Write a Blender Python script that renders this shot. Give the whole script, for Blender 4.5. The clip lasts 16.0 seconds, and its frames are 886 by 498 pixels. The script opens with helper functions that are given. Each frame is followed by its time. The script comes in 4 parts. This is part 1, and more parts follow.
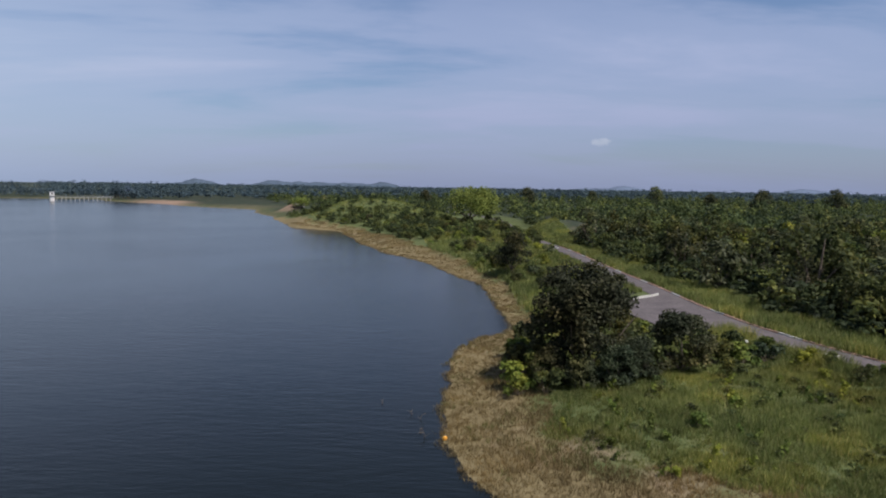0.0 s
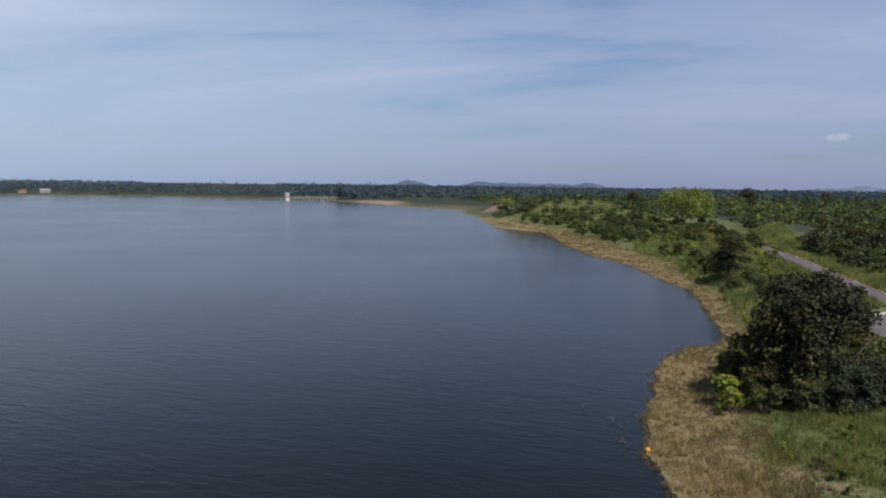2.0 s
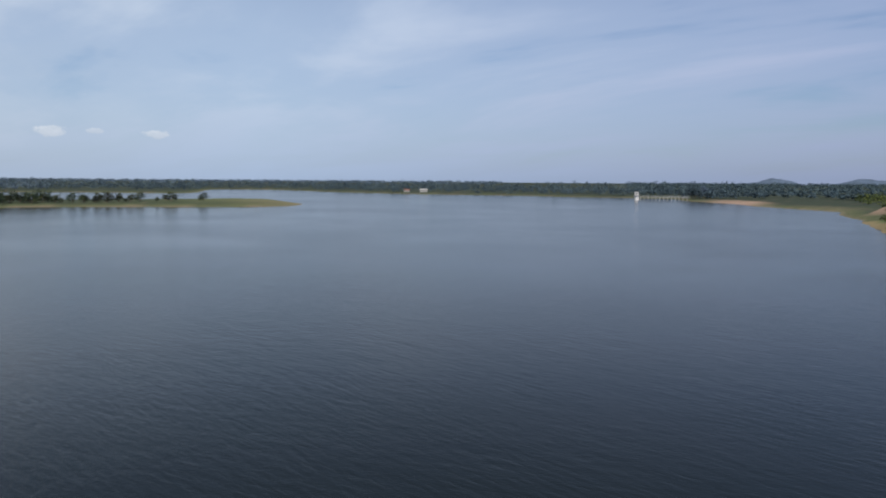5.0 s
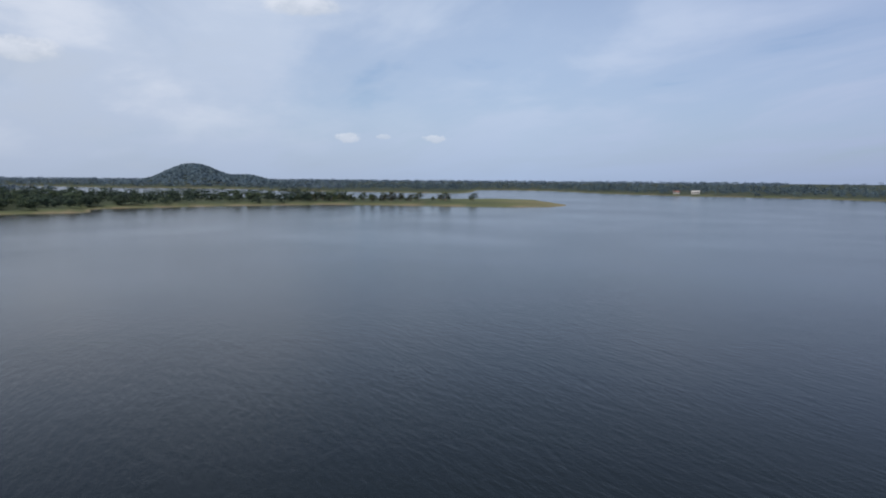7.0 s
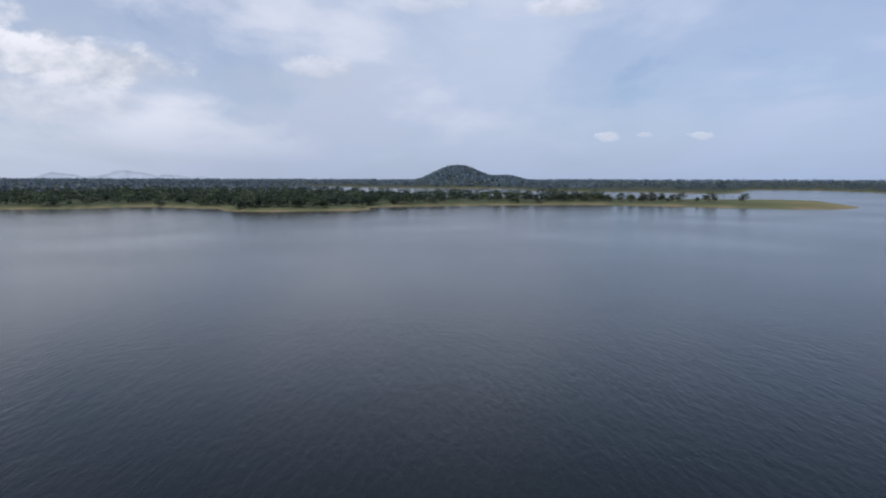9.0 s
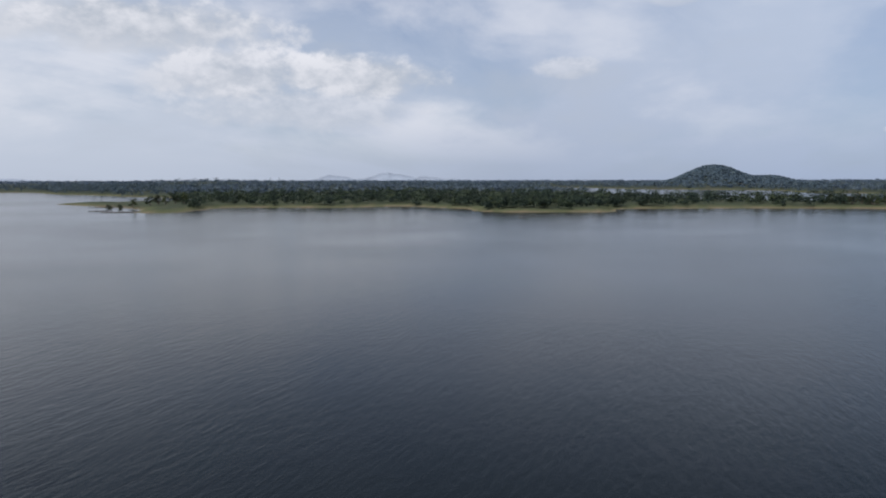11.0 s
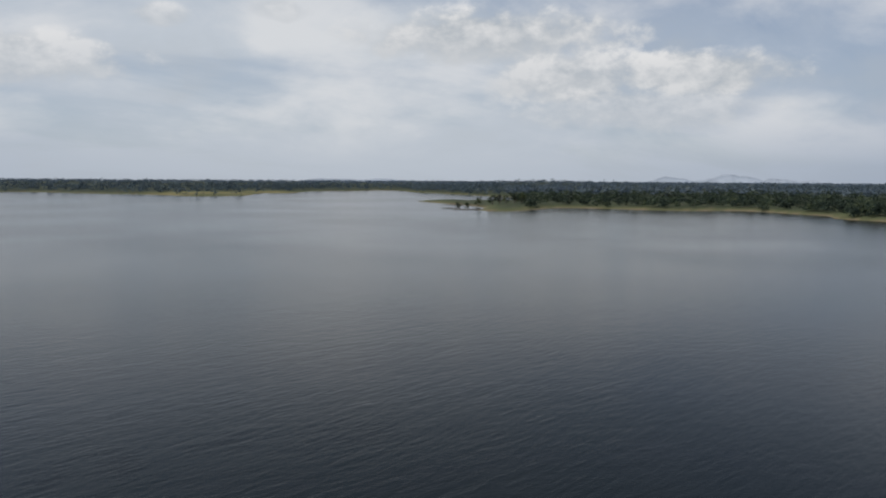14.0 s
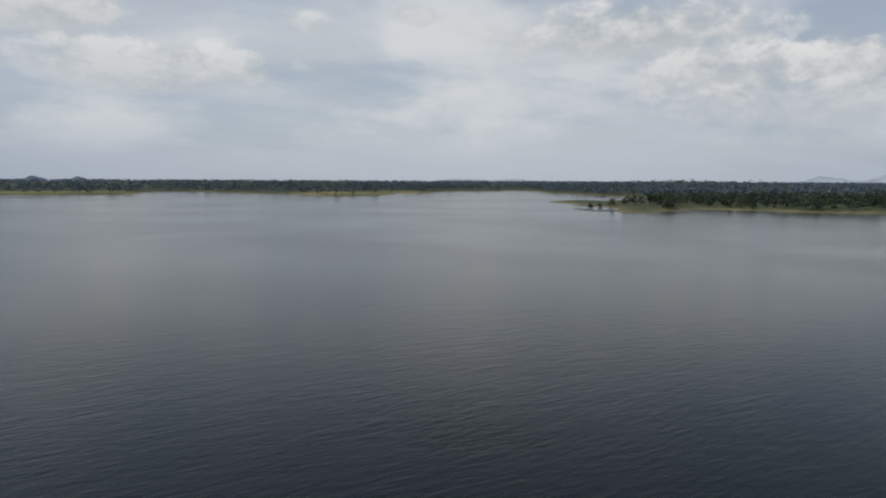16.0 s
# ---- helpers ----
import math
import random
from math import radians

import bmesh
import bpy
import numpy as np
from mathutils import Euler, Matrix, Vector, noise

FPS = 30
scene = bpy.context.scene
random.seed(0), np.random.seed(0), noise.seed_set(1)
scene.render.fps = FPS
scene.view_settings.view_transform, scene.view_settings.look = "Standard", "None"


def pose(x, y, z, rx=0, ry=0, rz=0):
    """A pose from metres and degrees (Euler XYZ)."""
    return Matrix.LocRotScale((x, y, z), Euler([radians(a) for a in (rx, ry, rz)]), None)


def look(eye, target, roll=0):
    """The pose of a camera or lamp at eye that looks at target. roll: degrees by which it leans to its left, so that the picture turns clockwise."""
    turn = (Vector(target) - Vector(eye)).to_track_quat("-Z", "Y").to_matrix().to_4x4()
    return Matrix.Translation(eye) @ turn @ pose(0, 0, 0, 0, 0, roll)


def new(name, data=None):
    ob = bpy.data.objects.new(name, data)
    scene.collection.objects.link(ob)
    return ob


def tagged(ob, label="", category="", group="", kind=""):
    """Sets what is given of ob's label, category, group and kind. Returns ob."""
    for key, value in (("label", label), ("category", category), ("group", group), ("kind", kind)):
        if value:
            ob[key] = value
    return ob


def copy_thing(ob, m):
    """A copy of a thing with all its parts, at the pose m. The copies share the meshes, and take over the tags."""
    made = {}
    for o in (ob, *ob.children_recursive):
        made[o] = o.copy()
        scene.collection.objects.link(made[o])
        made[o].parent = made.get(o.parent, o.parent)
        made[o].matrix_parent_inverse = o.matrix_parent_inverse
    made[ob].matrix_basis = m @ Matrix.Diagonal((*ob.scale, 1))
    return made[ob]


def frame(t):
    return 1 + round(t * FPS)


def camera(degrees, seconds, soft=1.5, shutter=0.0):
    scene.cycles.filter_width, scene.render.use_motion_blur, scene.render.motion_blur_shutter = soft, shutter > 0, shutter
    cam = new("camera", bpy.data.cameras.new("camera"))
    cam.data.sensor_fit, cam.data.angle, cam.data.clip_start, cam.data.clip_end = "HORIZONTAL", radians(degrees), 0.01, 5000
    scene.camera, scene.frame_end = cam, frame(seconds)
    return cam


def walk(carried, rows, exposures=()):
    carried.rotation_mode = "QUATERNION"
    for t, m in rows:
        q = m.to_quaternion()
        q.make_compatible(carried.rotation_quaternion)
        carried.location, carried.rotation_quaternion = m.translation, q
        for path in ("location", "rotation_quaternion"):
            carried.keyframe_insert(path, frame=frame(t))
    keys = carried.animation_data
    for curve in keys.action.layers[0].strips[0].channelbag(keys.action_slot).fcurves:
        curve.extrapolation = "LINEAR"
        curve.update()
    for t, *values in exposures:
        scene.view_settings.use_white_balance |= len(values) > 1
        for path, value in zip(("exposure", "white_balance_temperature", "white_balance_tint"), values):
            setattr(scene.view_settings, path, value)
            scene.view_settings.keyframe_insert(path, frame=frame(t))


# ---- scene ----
# ---- camera: a drone that hovers over the lake and turns to its left ----
EYE_Z = 20.0
TURN = [  # seconds, heading, tilt, lean
    (0, 0.00, -5.11, -0.91),
    (0.5, 3.60, -5.16, -0.87),
    (1, 7.91, -5.21, -0.87),
    (1.5, 12.28, -5.25, -0.81),
    (2, 16.68, -5.28, -0.79),
    (2.5, 21.03, -5.30, -0.68),
    (3, 25.49, -5.32, -0.67),
    (5.5, 49.97, -5.64, -0.41),
    (6, 55.37, -5.61, -0.48),
    (6.5, 60.86, -5.64, -0.53),
    (7, 66.21, -5.70, -0.45),
    (7.5, 71.53, -5.74, -0.27),
    (8, 76.86, -5.75, -0.27),
    (8.5, 81.96, -5.80, -0.14),
    (9, 87.05, -5.80, -0.11),
    (9.5, 92.06, -5.79, -0.02),
    (10, 97.29, -5.77, 0.12),
    (12.5, 120.59, -5.66, -0.22),
    (13, 125.27, -5.65, -0.29),
    (13.5, 129.84, -5.62, -0.34),
    (14, 133.86, -5.64, -0.33),
    (14.5, 137.45, -5.61, -0.39),
    (15, 140.44, -5.63, -0.34),
    (15.5, 142.70, -5.65, -0.29),
    (16, 144.57, -5.66, -0.26)]
cam = camera(64.94, 16.0, soft=2.0)
walk(cam, [(t, pose(0, 0, EYE_Z, 90 + p, r, a)) for t, a, p, r in TURN],
     exposures=[(0, 0.0, 6200, 12), (5.5, 0.0, 6150, 10), (9, 0.0, 6020, 15), (10.2, -0.06, 6020, 15), (12.3, -0.20, 6350, 10), (14, -0.24, 6400, 10), (16, -0.30, 6450, 9)])

# ---- light ----
SUN_EL, SUN_AZ = radians(56), radians(128)   # azimuth clockwise from +y


def ramp(nt, fac, stops, interp="LINEAR"):
    n = nt.nodes.new("ShaderNodeValToRGB")
    n.color_ramp.interpolation = interp
    e = n.color_ramp.elements
    while len(e) < len(stops):
        e.new(0.5)
    for k, (p, c) in zip(e, stops):
        k.position = p
        k.color = (c, c, c, 1) if isinstance(c, (int, float)) else (*c, 1)
    nt.links.new(fac, n.inputs[0])
    return n.outputs[0]


def math_node(nt, op, a, b=0.0, c=0.0, clamp=False):
    n = nt.nodes.new("ShaderNodeMath")
    n.operation, n.use_clamp = op, clamp
    for i, v in enumerate((a, b, c)):
        if isinstance(v, (int, float)):
            n.inputs[i].default_value = v
        else:
            nt.links.new(v, n.inputs[i])
    return n.outputs[0]


def vec_node(nt, op, a, b):
    n = nt.nodes.new("ShaderNodeVectorMath")
    n.operation = op
    for i, v in enumerate((a, b)):
        if isinstance(v, tuple):
            n.inputs[i].default_value = v
        else:
            nt.links.new(v, n.inputs[i])
    return n.outputs["Value"] if op in ("DOT_PRODUCT", "LENGTH", "DISTANCE") else n.outputs[0]


def mix_node(nt, fac, a, b, blend="MIX"):
    n = nt.nodes.new("ShaderNodeMix")
    n.data_type, n.blend_type = "RGBA", blend
    for sock, v in ((n.inputs[0], fac), (n.inputs[6], a), (n.inputs[7], b)):
        if isinstance(v, (int, float)):
            sock.default_value = v
        elif isinstance(v, tuple):
            sock.default_value = (*v, 1)
        else:
            nt.links.new(v, sock)
    return n.outputs[2]


def noise_node(nt, vec, scale, detail=4.0, rough=0.55, distort=0.0):
    n = nt.nodes.new("ShaderNodeTexNoise")
    n.inputs["Scale"].default_value, n.inputs["Detail"].default_value = scale, detail
    n.inputs["Roughness"].default_value, n.inputs["Distortion"].default_value = rough, distort
    if vec is not None:
        nt.links.new(vec, n.inputs["Vector"])
    return n.outputs[0]


CLOUDS = [  # heading, height, half-width, half-height in degrees, density
    (130.0, 11.4, 11.0, 2.3, 1.0), (123.0, 8.2, 6.5, 2.2, 0.9), (113.5, 8.2, 7.0, 1.8, 1.0), (118.0, 5.6, 10.0, 1.9, 0.55), (173.5, 12.6, 4.6, 2.6, 1.0),
    (166.0, 8.4, 10.0, 1.9, 0.75), (147.0, 13.0, 2.6, 0.9, 0.45), (155.5, 12.0, 2.2, 0.9, 0.6), (77.0, 13.2, 3.2, 0.8, 0.6), (97.0, 8.8, 2.8, 0.9, 0.6),
    (74.0, 3.3, 1.0, 0.4, 0.5), (66.8, 3.3, 1.1, 0.3, 0.45), (71.0, 3.4, 0.5, 0.2, 0.35), (-12.6, 3.7, 0.8, 0.35, 0.22), (88.0, 13.6, 3.4, 0.7, 0.4)]


def build_sky():
    w = bpy.data.worlds.new("sky")
    scene.world = w
    w.use_nodes = True
    nt = w.node_tree
    bg = nt.nodes["Background"]
    sky = nt.nodes.new("ShaderNodeTexSky")
    sky.sky_type, sky.sun_disc = "NISHITA", False
    sky.sun_elevation, sky.sun_rotation = SUN_EL, SUN_AZ
    sky.air_density, sky.dust_density, sky.ozone_density = 1.0, 0.6, 2.0
    tc = nt.nodes.new("ShaderNodeTexCoord").outputs["Generated"]
    sep = nt.nodes.new("ShaderNodeSeparateXYZ")
    nt.links.new(tc, sep.inputs[0])
    z = math_node(nt, "MAXIMUM", sep.outputs[2], 0.0)
    blue = mix_node(nt, 1.0, sky.outputs[0], SKY_K, "MULTIPLY")
    blue = mix_node(nt, 1.0, blue, ramp(nt, z, [(0.22, 1.0), (0.60, 0.82)], "EASE"), "MULTIPLY")   # deeper overhead
    # thin high cloud in a flat layer, seen in perspective
    zz = math_node(nt, "ADD", z, 0.16)
    px = math_node(nt, "DIVIDE", sep.outputs[0], zz)
    py = math_node(nt, "DIVIDE", sep.outputs[1], zz)
    comb = nt.nodes.new("ShaderNodeCombineXYZ")
    nt.links.new(px, comb.inputs[0]), nt.links.new(py, comb.inputs[1])
    turn = nt.nodes.new("ShaderNodeMapping")
    turn.inputs["Rotation"].default_value, turn.inputs["Scale"].default_value = (0, 0, radians(-20)), (0.55, 1.1, 1.0)
    nt.links.new(comb.outputs[0], turn.inputs["Vector"])
    flat = turn.outputs[0]
    # the cover thickens to the south-west
    west = vec_node(nt, "DOT_PRODUCT", tc, (-0.62, -0.78, 0.0))
    west = math_node(nt, "MULTIPLY_ADD", west, 0.5, 0.5, clamp=True)
    veil = noise_node(nt, flat, 0.85, 6.0, 0.55, 0.35)
    veil = math_node(nt, "MULTIPLY_ADD", west, 0.15, veil)
    veil = ramp(nt, veil, [(0.38, 0.06), (0.52, 0.55), (0.70, 0.97)], "EASE")
    veil = math_node(nt, "MULTIPLY", veil, ramp(nt, z, [(0.19, 1.0), (0.40, 0.10)], "EASE"))
    c = mix_node(nt, veil, blue, ramp(nt, west, VEIL))
    # haze low over the horizon
    hz = math_node(nt, "POWER", math_node(nt, "SUBTRACT", 1.0, z, clamp=True), 9.0)
    c = mix_node(nt, math_node(nt, "MULTIPLY", hz, 0.92), c, ramp(nt, west, HAZE))
    # broken soft cloud that covers the south-west
    soft = noise_node(nt, vec_node(nt, "MULTIPLY", tc, (1.0, 1.0, 2.4)), 4.2, 7.0, 0.55, 0.2)
    thick = math_node(nt, "MULTIPLY", ramp(nt, soft, [(0.42, 0.0), (0.66, 1.0)], "EASE"), ramp(nt, west, [(0.62, 0.0), (0.92, 0.55)]))
    thick = math_node(nt, "MULTIPLY", thick, ramp(nt, z, [(0.02, 0.0), (0.08, 1.0), (0.24, 1.0), (0.40, 0.15)]))
    c = mix_node(nt, thick, c, CLOUD_TOP)
    grey = math_node(nt, "MULTIPLY", ramp(nt, soft, [(0.30, 1.0), (0.46, 0.0)], "EASE"), ramp(nt, west, [(0.62, 0.0), (0.92, 0.35)]))
    c = mix_node(nt, grey, c, CLOUD_FOOT)
    # heaped clouds, each a ragged lens with a bright top and a grey foot
    az = math_node(nt, "ARCTAN2", math_node(nt, "MULTIPLY", sep.outputs[0], -1.0), sep.outputs[1])
    el = math_node(nt, "ARCSINE", sep.outputs[2])
    stretch = vec_node(nt, "MULTIPLY", tc, (1.0, 1.0, 1.7))
    ragged = noise_node(nt, stretch, 9.0, 6.0, 0.52, 0.2)
    fine = noise_node(nt, stretch, 26.0, 6.0, 0.6)
    shape = math_node(nt, "MULTIPLY_ADD", fine, 0.35, math_node(nt, "MULTIPLY", ragged, 0.65))
    lit = ramp(nt, math_node(nt, "MULTIPLY_ADD", fine, 0.5, math_node(nt, "MULTIPLY", ragged, 0.5)), [(0.40, CLOUD_FOOT), (0.56, CLOUD_TOP)])
    tiny = noise_node(nt, stretch, 55.0, 6.0, 0.65)
    for a, e, wa, we, dens in CLOUDS:
        ragged_by = shape if wa > 2 else tiny
        da = math_node(nt, "DIVIDE", math_node(nt, "SUBTRACT", az, radians(a)), radians(wa))
        de = math_node(nt, "DIVIDE", math_node(nt, "SUBTRACT", el, radians(e)), radians(we))
        d2 = math_node(nt, "ADD", math_node(nt, "MULTIPLY", da, da), math_node(nt, "MULTIPLY", de, de))
        body = math_node(nt, "SUBTRACT", math_node(nt, "MULTIPLY", math_node(nt, "SUBTRACT", ragged_by, 0.24), 5.0), d2)
        m = ramp(nt, body, [(0.0, 0.0), (1.0, dens)], "EASE")
        foot = math_node(nt, "MULTIPLY_ADD", de, 0.35, 0.65, clamp=True)
        c = mix_node(nt, m, c, mix_node(nt, foot, CLOUD_FOOT, lit))
    nt.links.new(c, bg.inputs["Color"])
    bg.inputs["Strength"].default_value = 1.0


SKY_K = (0.075, 0.082, 0.092)
VEIL = [(0.12, (0.46, 0.51, 0.69)), (0.57, (0.58, 0.66, 0.77)), (0.88, (0.55, 0.61, 0.70)), (1.0, (0.66, 0.71, 0.76))]
HAZE = [(0.12, (0.255, 0.295, 0.43)), (0.57, (0.38, 0.47, 0.62)), (0.88, (0.42, 0.48, 0.58)), (1.0, (0.55, 0.60, 0.67))]
CLOUD_TOP, CLOUD_FOOT = (0.92, 0.91, 0.90), (0.52, 0.56, 0.60)
build_sky()
sun = new("sun", bpy.data.lights.new("sun", "SUN"))
sun.data.energy, sun.data.angle, sun.data.color = 4.9, radians(1.0), (1.0, 0.95, 0.87)
sun_dir = Vector((math.sin(SUN_AZ) * math.cos(SUN_EL), math.cos(SUN_AZ) * math.cos(SUN_EL), math.sin(SUN_EL)))
sun.matrix_world = look(sun_dir * 200, (0, 0, 0))


# ---- materials ----
def material(name):
    m = bpy.data.materials.new(name)
    m.use_nodes = True
    return m, m.node_tree, m.node_tree.nodes["Principled BSDF"]


def coords(nt):
    return nt.nodes.new("ShaderNodeTexCoord").outputs["Object"]


def bump(nt, bsdf, height, strength, dist):
    b = nt.nodes.new("ShaderNodeBump")
    b.inputs["Strength"].default_value, b.inputs["Distance"].default_value = strength, dist
    nt.links.new(height, b.inputs["Height"])
    nt.links.new(b.outputs[0], bsdf.inputs["Normal"])


def leaf_material(name, dark, light, tip, spread=1.0, mixed=1.0, crowns=0.0):
    """Foliage: each leaf spray has its own tone, each plant its own cast."""
    m, nt, b = material(name)
    isl = nt.nodes.new("ShaderNodeNewGeometry").outputs["Random Per Island"]
    c = ramp(nt, isl, [(0.0, dark), (0.6, light), (1.0, tip)])
    rnd = nt.nodes.new("ShaderNodeObjectInfo").outputs["Random"]
    hue = nt.nodes.new("ShaderNodeHueSaturation")
    nt.links.new(math_node(nt, "MULTIPLY_ADD", rnd, 0.05 * spread, 0.5 - 0.03 * spread), hue.inputs["Hue"])
    nt.links.new(math_node(nt, "MULTIPLY_ADD", rnd, 0.7 * spread, 1.0 - 0.35 * spread), hue.inputs["Value"])
    nt.links.new(c, hue.inputs["Color"])
    patch = noise_node(nt, nt.nodes.new("ShaderNodeNewGeometry").outputs["Position"], 0.06, 3.0)
    c = mix_node(nt, 1.0, hue.outputs[0], ramp(nt, patch, [(0.3, 0.65), (0.7, 1.3)]), "MULTIPLY")
    kind = noise_node(nt, nt.nodes.new("ShaderNodeNewGeometry").outputs["Position"], 0.17, 2.0)
    c = mix_node(nt, mixed, c, ramp(nt, kind, [(0.34, (0.55, 0.62, 0.70)), (0.50, (1.0, 1.0, 1.0)), (0.66, (1.75, 1.45, 1.0))]), "MULTIPLY")
    if crowns:
        own = nt.nodes.new("ShaderNodeAttribute")
        own.attribute_name = "crown"
        tone = ramp(nt, own.outputs["Fac"], [(0.0, (0.42, 0.48, 0.55)), (0.45, (0.85, 0.88, 0.92)), (0.8, (1.25, 1.20, 1.0)), (1.0, (1.8, 1.65, 1.2))])
        c = mix_node(nt, crowns, c, tone, "MULTIPLY")
    nt.links.new(c, b.inputs["Base Color"])
    b.inputs["Roughness"].default_value = 0.65
    b.inputs["Specular IOR Level"].default_value = 0.15
    t = nt.nodes.new("ShaderNodeBsdfTranslucent")
    nt.links.new(c, t.inputs["Color"])
    mx = nt.nodes.new("ShaderNodeMixShader")
    mx.inputs[0].default_value = 0.35
    nt.links.new(b.outputs[0], mx.inputs[1]), nt.links.new(t.outputs[0], mx.inputs[2])
    nt.links.new(mx.outputs[0], nt.nodes["Material Output"].inputs["Surface"])
    return m


def plain_material(name, a, b_col, scale, rough=0.85, rel=0.0, metal=0.0):
    m, nt, b = material(name)
    co = coords(nt)
    n1, n2 = noise_node(nt, co, scale, 6.0), noise_node(nt, co, scale * 9, 4.0)
    c = mix_node(nt, ramp(nt, n1, [(0.35, 0.0), (0.68, 1.0)]), a, b_col)
    c = mix_node(nt, 1.0, c, ramp(nt, n2, [(0.3, 0.75), (0.7, 1.2)]), "MULTIPLY")
    nt.links.new(c, b.inputs["Base Color"])
    b.inputs["Roughness"].default_value, b.inputs["Metallic"].default_value = rough, metal
    b.inputs["Specular IOR Level"].default_value = 0.2
    if rel:
        bump(nt, b, n2, 0.6, rel)
    return m


# the pale grey third tone paints highlights on some of the dark leaves
LEAF_DARK = leaf_material("leaf dark", (0.022, 0.030, 0.012), (0.062, 0.073, 0.032), (0.150, 0.155, 0.090))
LEAF_MID = leaf_material("leaf mid", (0.028, 0.040, 0.013), (0.078, 0.094, 0.030), (0.140, 0.150, 0.050), 1.0, 0.75)
LEAF_LIGHT = leaf_material("leaf light", (0.070, 0.100, 0.018), (0.150, 0.185, 0.034), (0.23, 0.26, 0.06), 0.5)
LEAF_YELLOW = leaf_material("leaf yellow", (0.10, 0.130, 0.025), (0.19, 0.225, 0.050), (0.27, 0.30, 0.08), 0.2, 0.3)
LEAF_SPIT = leaf_material("leaf spit", (0.022, 0.032, 0.020), (0.040, 0.054, 0.030), (0.070, 0.086, 0.046))
WOOD_MID = leaf_material("wood mid", (0.030, 0.041, 0.016), (0.068, 0.083, 0.030), (0.120, 0.130, 0.050), 1.0, 0.5, 1.0)
LEAF_HEAD = leaf_material("leaf headland", (0.025, 0.039, 0.030), (0.039, 0.057, 0.041), (0.064, 0.084, 0.054), 1.0, 0.4, 0.75)
# far foliage: distance haze is mixed into these blue-grey leaf tones
LEAF_FAR_HAZED = leaf_material("leaf far hazed", (0.074, 0.105, 0.134), (0.090, 0.122, 0.152), (0.104, 0.138, 0.164), 0.8, 0.3, 0.4)
# hill and horizon trees: thicker haze painted as paler, bluer leaves
LEAF_HILL_HAZED = leaf_material("leaf hill hazed", (0.090, 0.126, 0.165), (0.102, 0.140, 0.178), (0.116, 0.156, 0.190), 0.6, 0.2, 0.3)
GRASS_GREEN = leaf_material("grass green", (0.095, 0.125, 0.034), (0.185, 0.205, 0.058), (0.32, 0.29, 0.12), 0.6, 0.5)
REED_TAN = leaf_material("reed tan", (0.19, 0.137, 0.060), (0.245, 0.185, 0.082), (0.31, 0.245, 0.112), 0.2, 0.2)
BARK = plain_material("bark", (0.10, 0.075, 0.055), (0.19, 0.155, 0.12), 3.0, 0.9, 0.02)
ASPHALT = plain_material("asphalt", (0.100, 0.084, 0.084), (0.140, 0.118, 0.116), 0.35, 0.85, 0.006)
WHITE_PAINT = plain_material("white painted concrete", (0.66, 0.63, 0.58), (0.42, 0.40, 0.36), 1.6, 0.8, 0.004)
RED_PAINT = plain_material("faded red kerb paint", (0.46, 0.27, 0.19), (0.55, 0.42, 0.34), 1.4, 0.85, 0.004)
CONCRETE = plain_material("weathered concrete", (0.42, 0.40, 0.37), (0.30, 0.28, 0.26), 0.8, 0.85, 0.01)
WALL_WHITE = plain_material("lime-washed wall", (0.78, 0.75, 0.72), (0.62, 0.58, 0.55), 0.5, 0.85, 0.0)
STEEL = plain_material("painted steel", (0.48, 0.50, 0.52), (0.36, 0.35, 0.34), 2.0, 0.55, 0.0, 0.3)
ROOF_RED = plain_material("tiled roof", (0.30, 0.13, 0.09), (0.22, 0.11, 0.08), 2.0, 0.85, 0.01)
FLOAT_ORANGE = plain_material("orange plastic", (0.75, 0.36, 0.05), (0.65, 0.28, 0.04), 3.0, 0.5)
DARK_OPENING = plain_material("dark opening", (0.03, 0.03, 0.035), (0.05, 0.05, 0.05), 1.0, 0.4)
ROCK = plain_material("wet rock", (0.05, 0.046, 0.04), (0.09, 0.08, 0.065), 1.2, 0.95, 0.03)
# skyline hills: the air's blue haze is put into the base colours
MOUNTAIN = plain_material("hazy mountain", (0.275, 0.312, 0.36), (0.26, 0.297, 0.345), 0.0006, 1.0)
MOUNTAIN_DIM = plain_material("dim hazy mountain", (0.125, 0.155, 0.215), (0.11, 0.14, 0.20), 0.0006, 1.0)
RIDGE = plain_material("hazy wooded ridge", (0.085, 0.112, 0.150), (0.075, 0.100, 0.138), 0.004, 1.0)


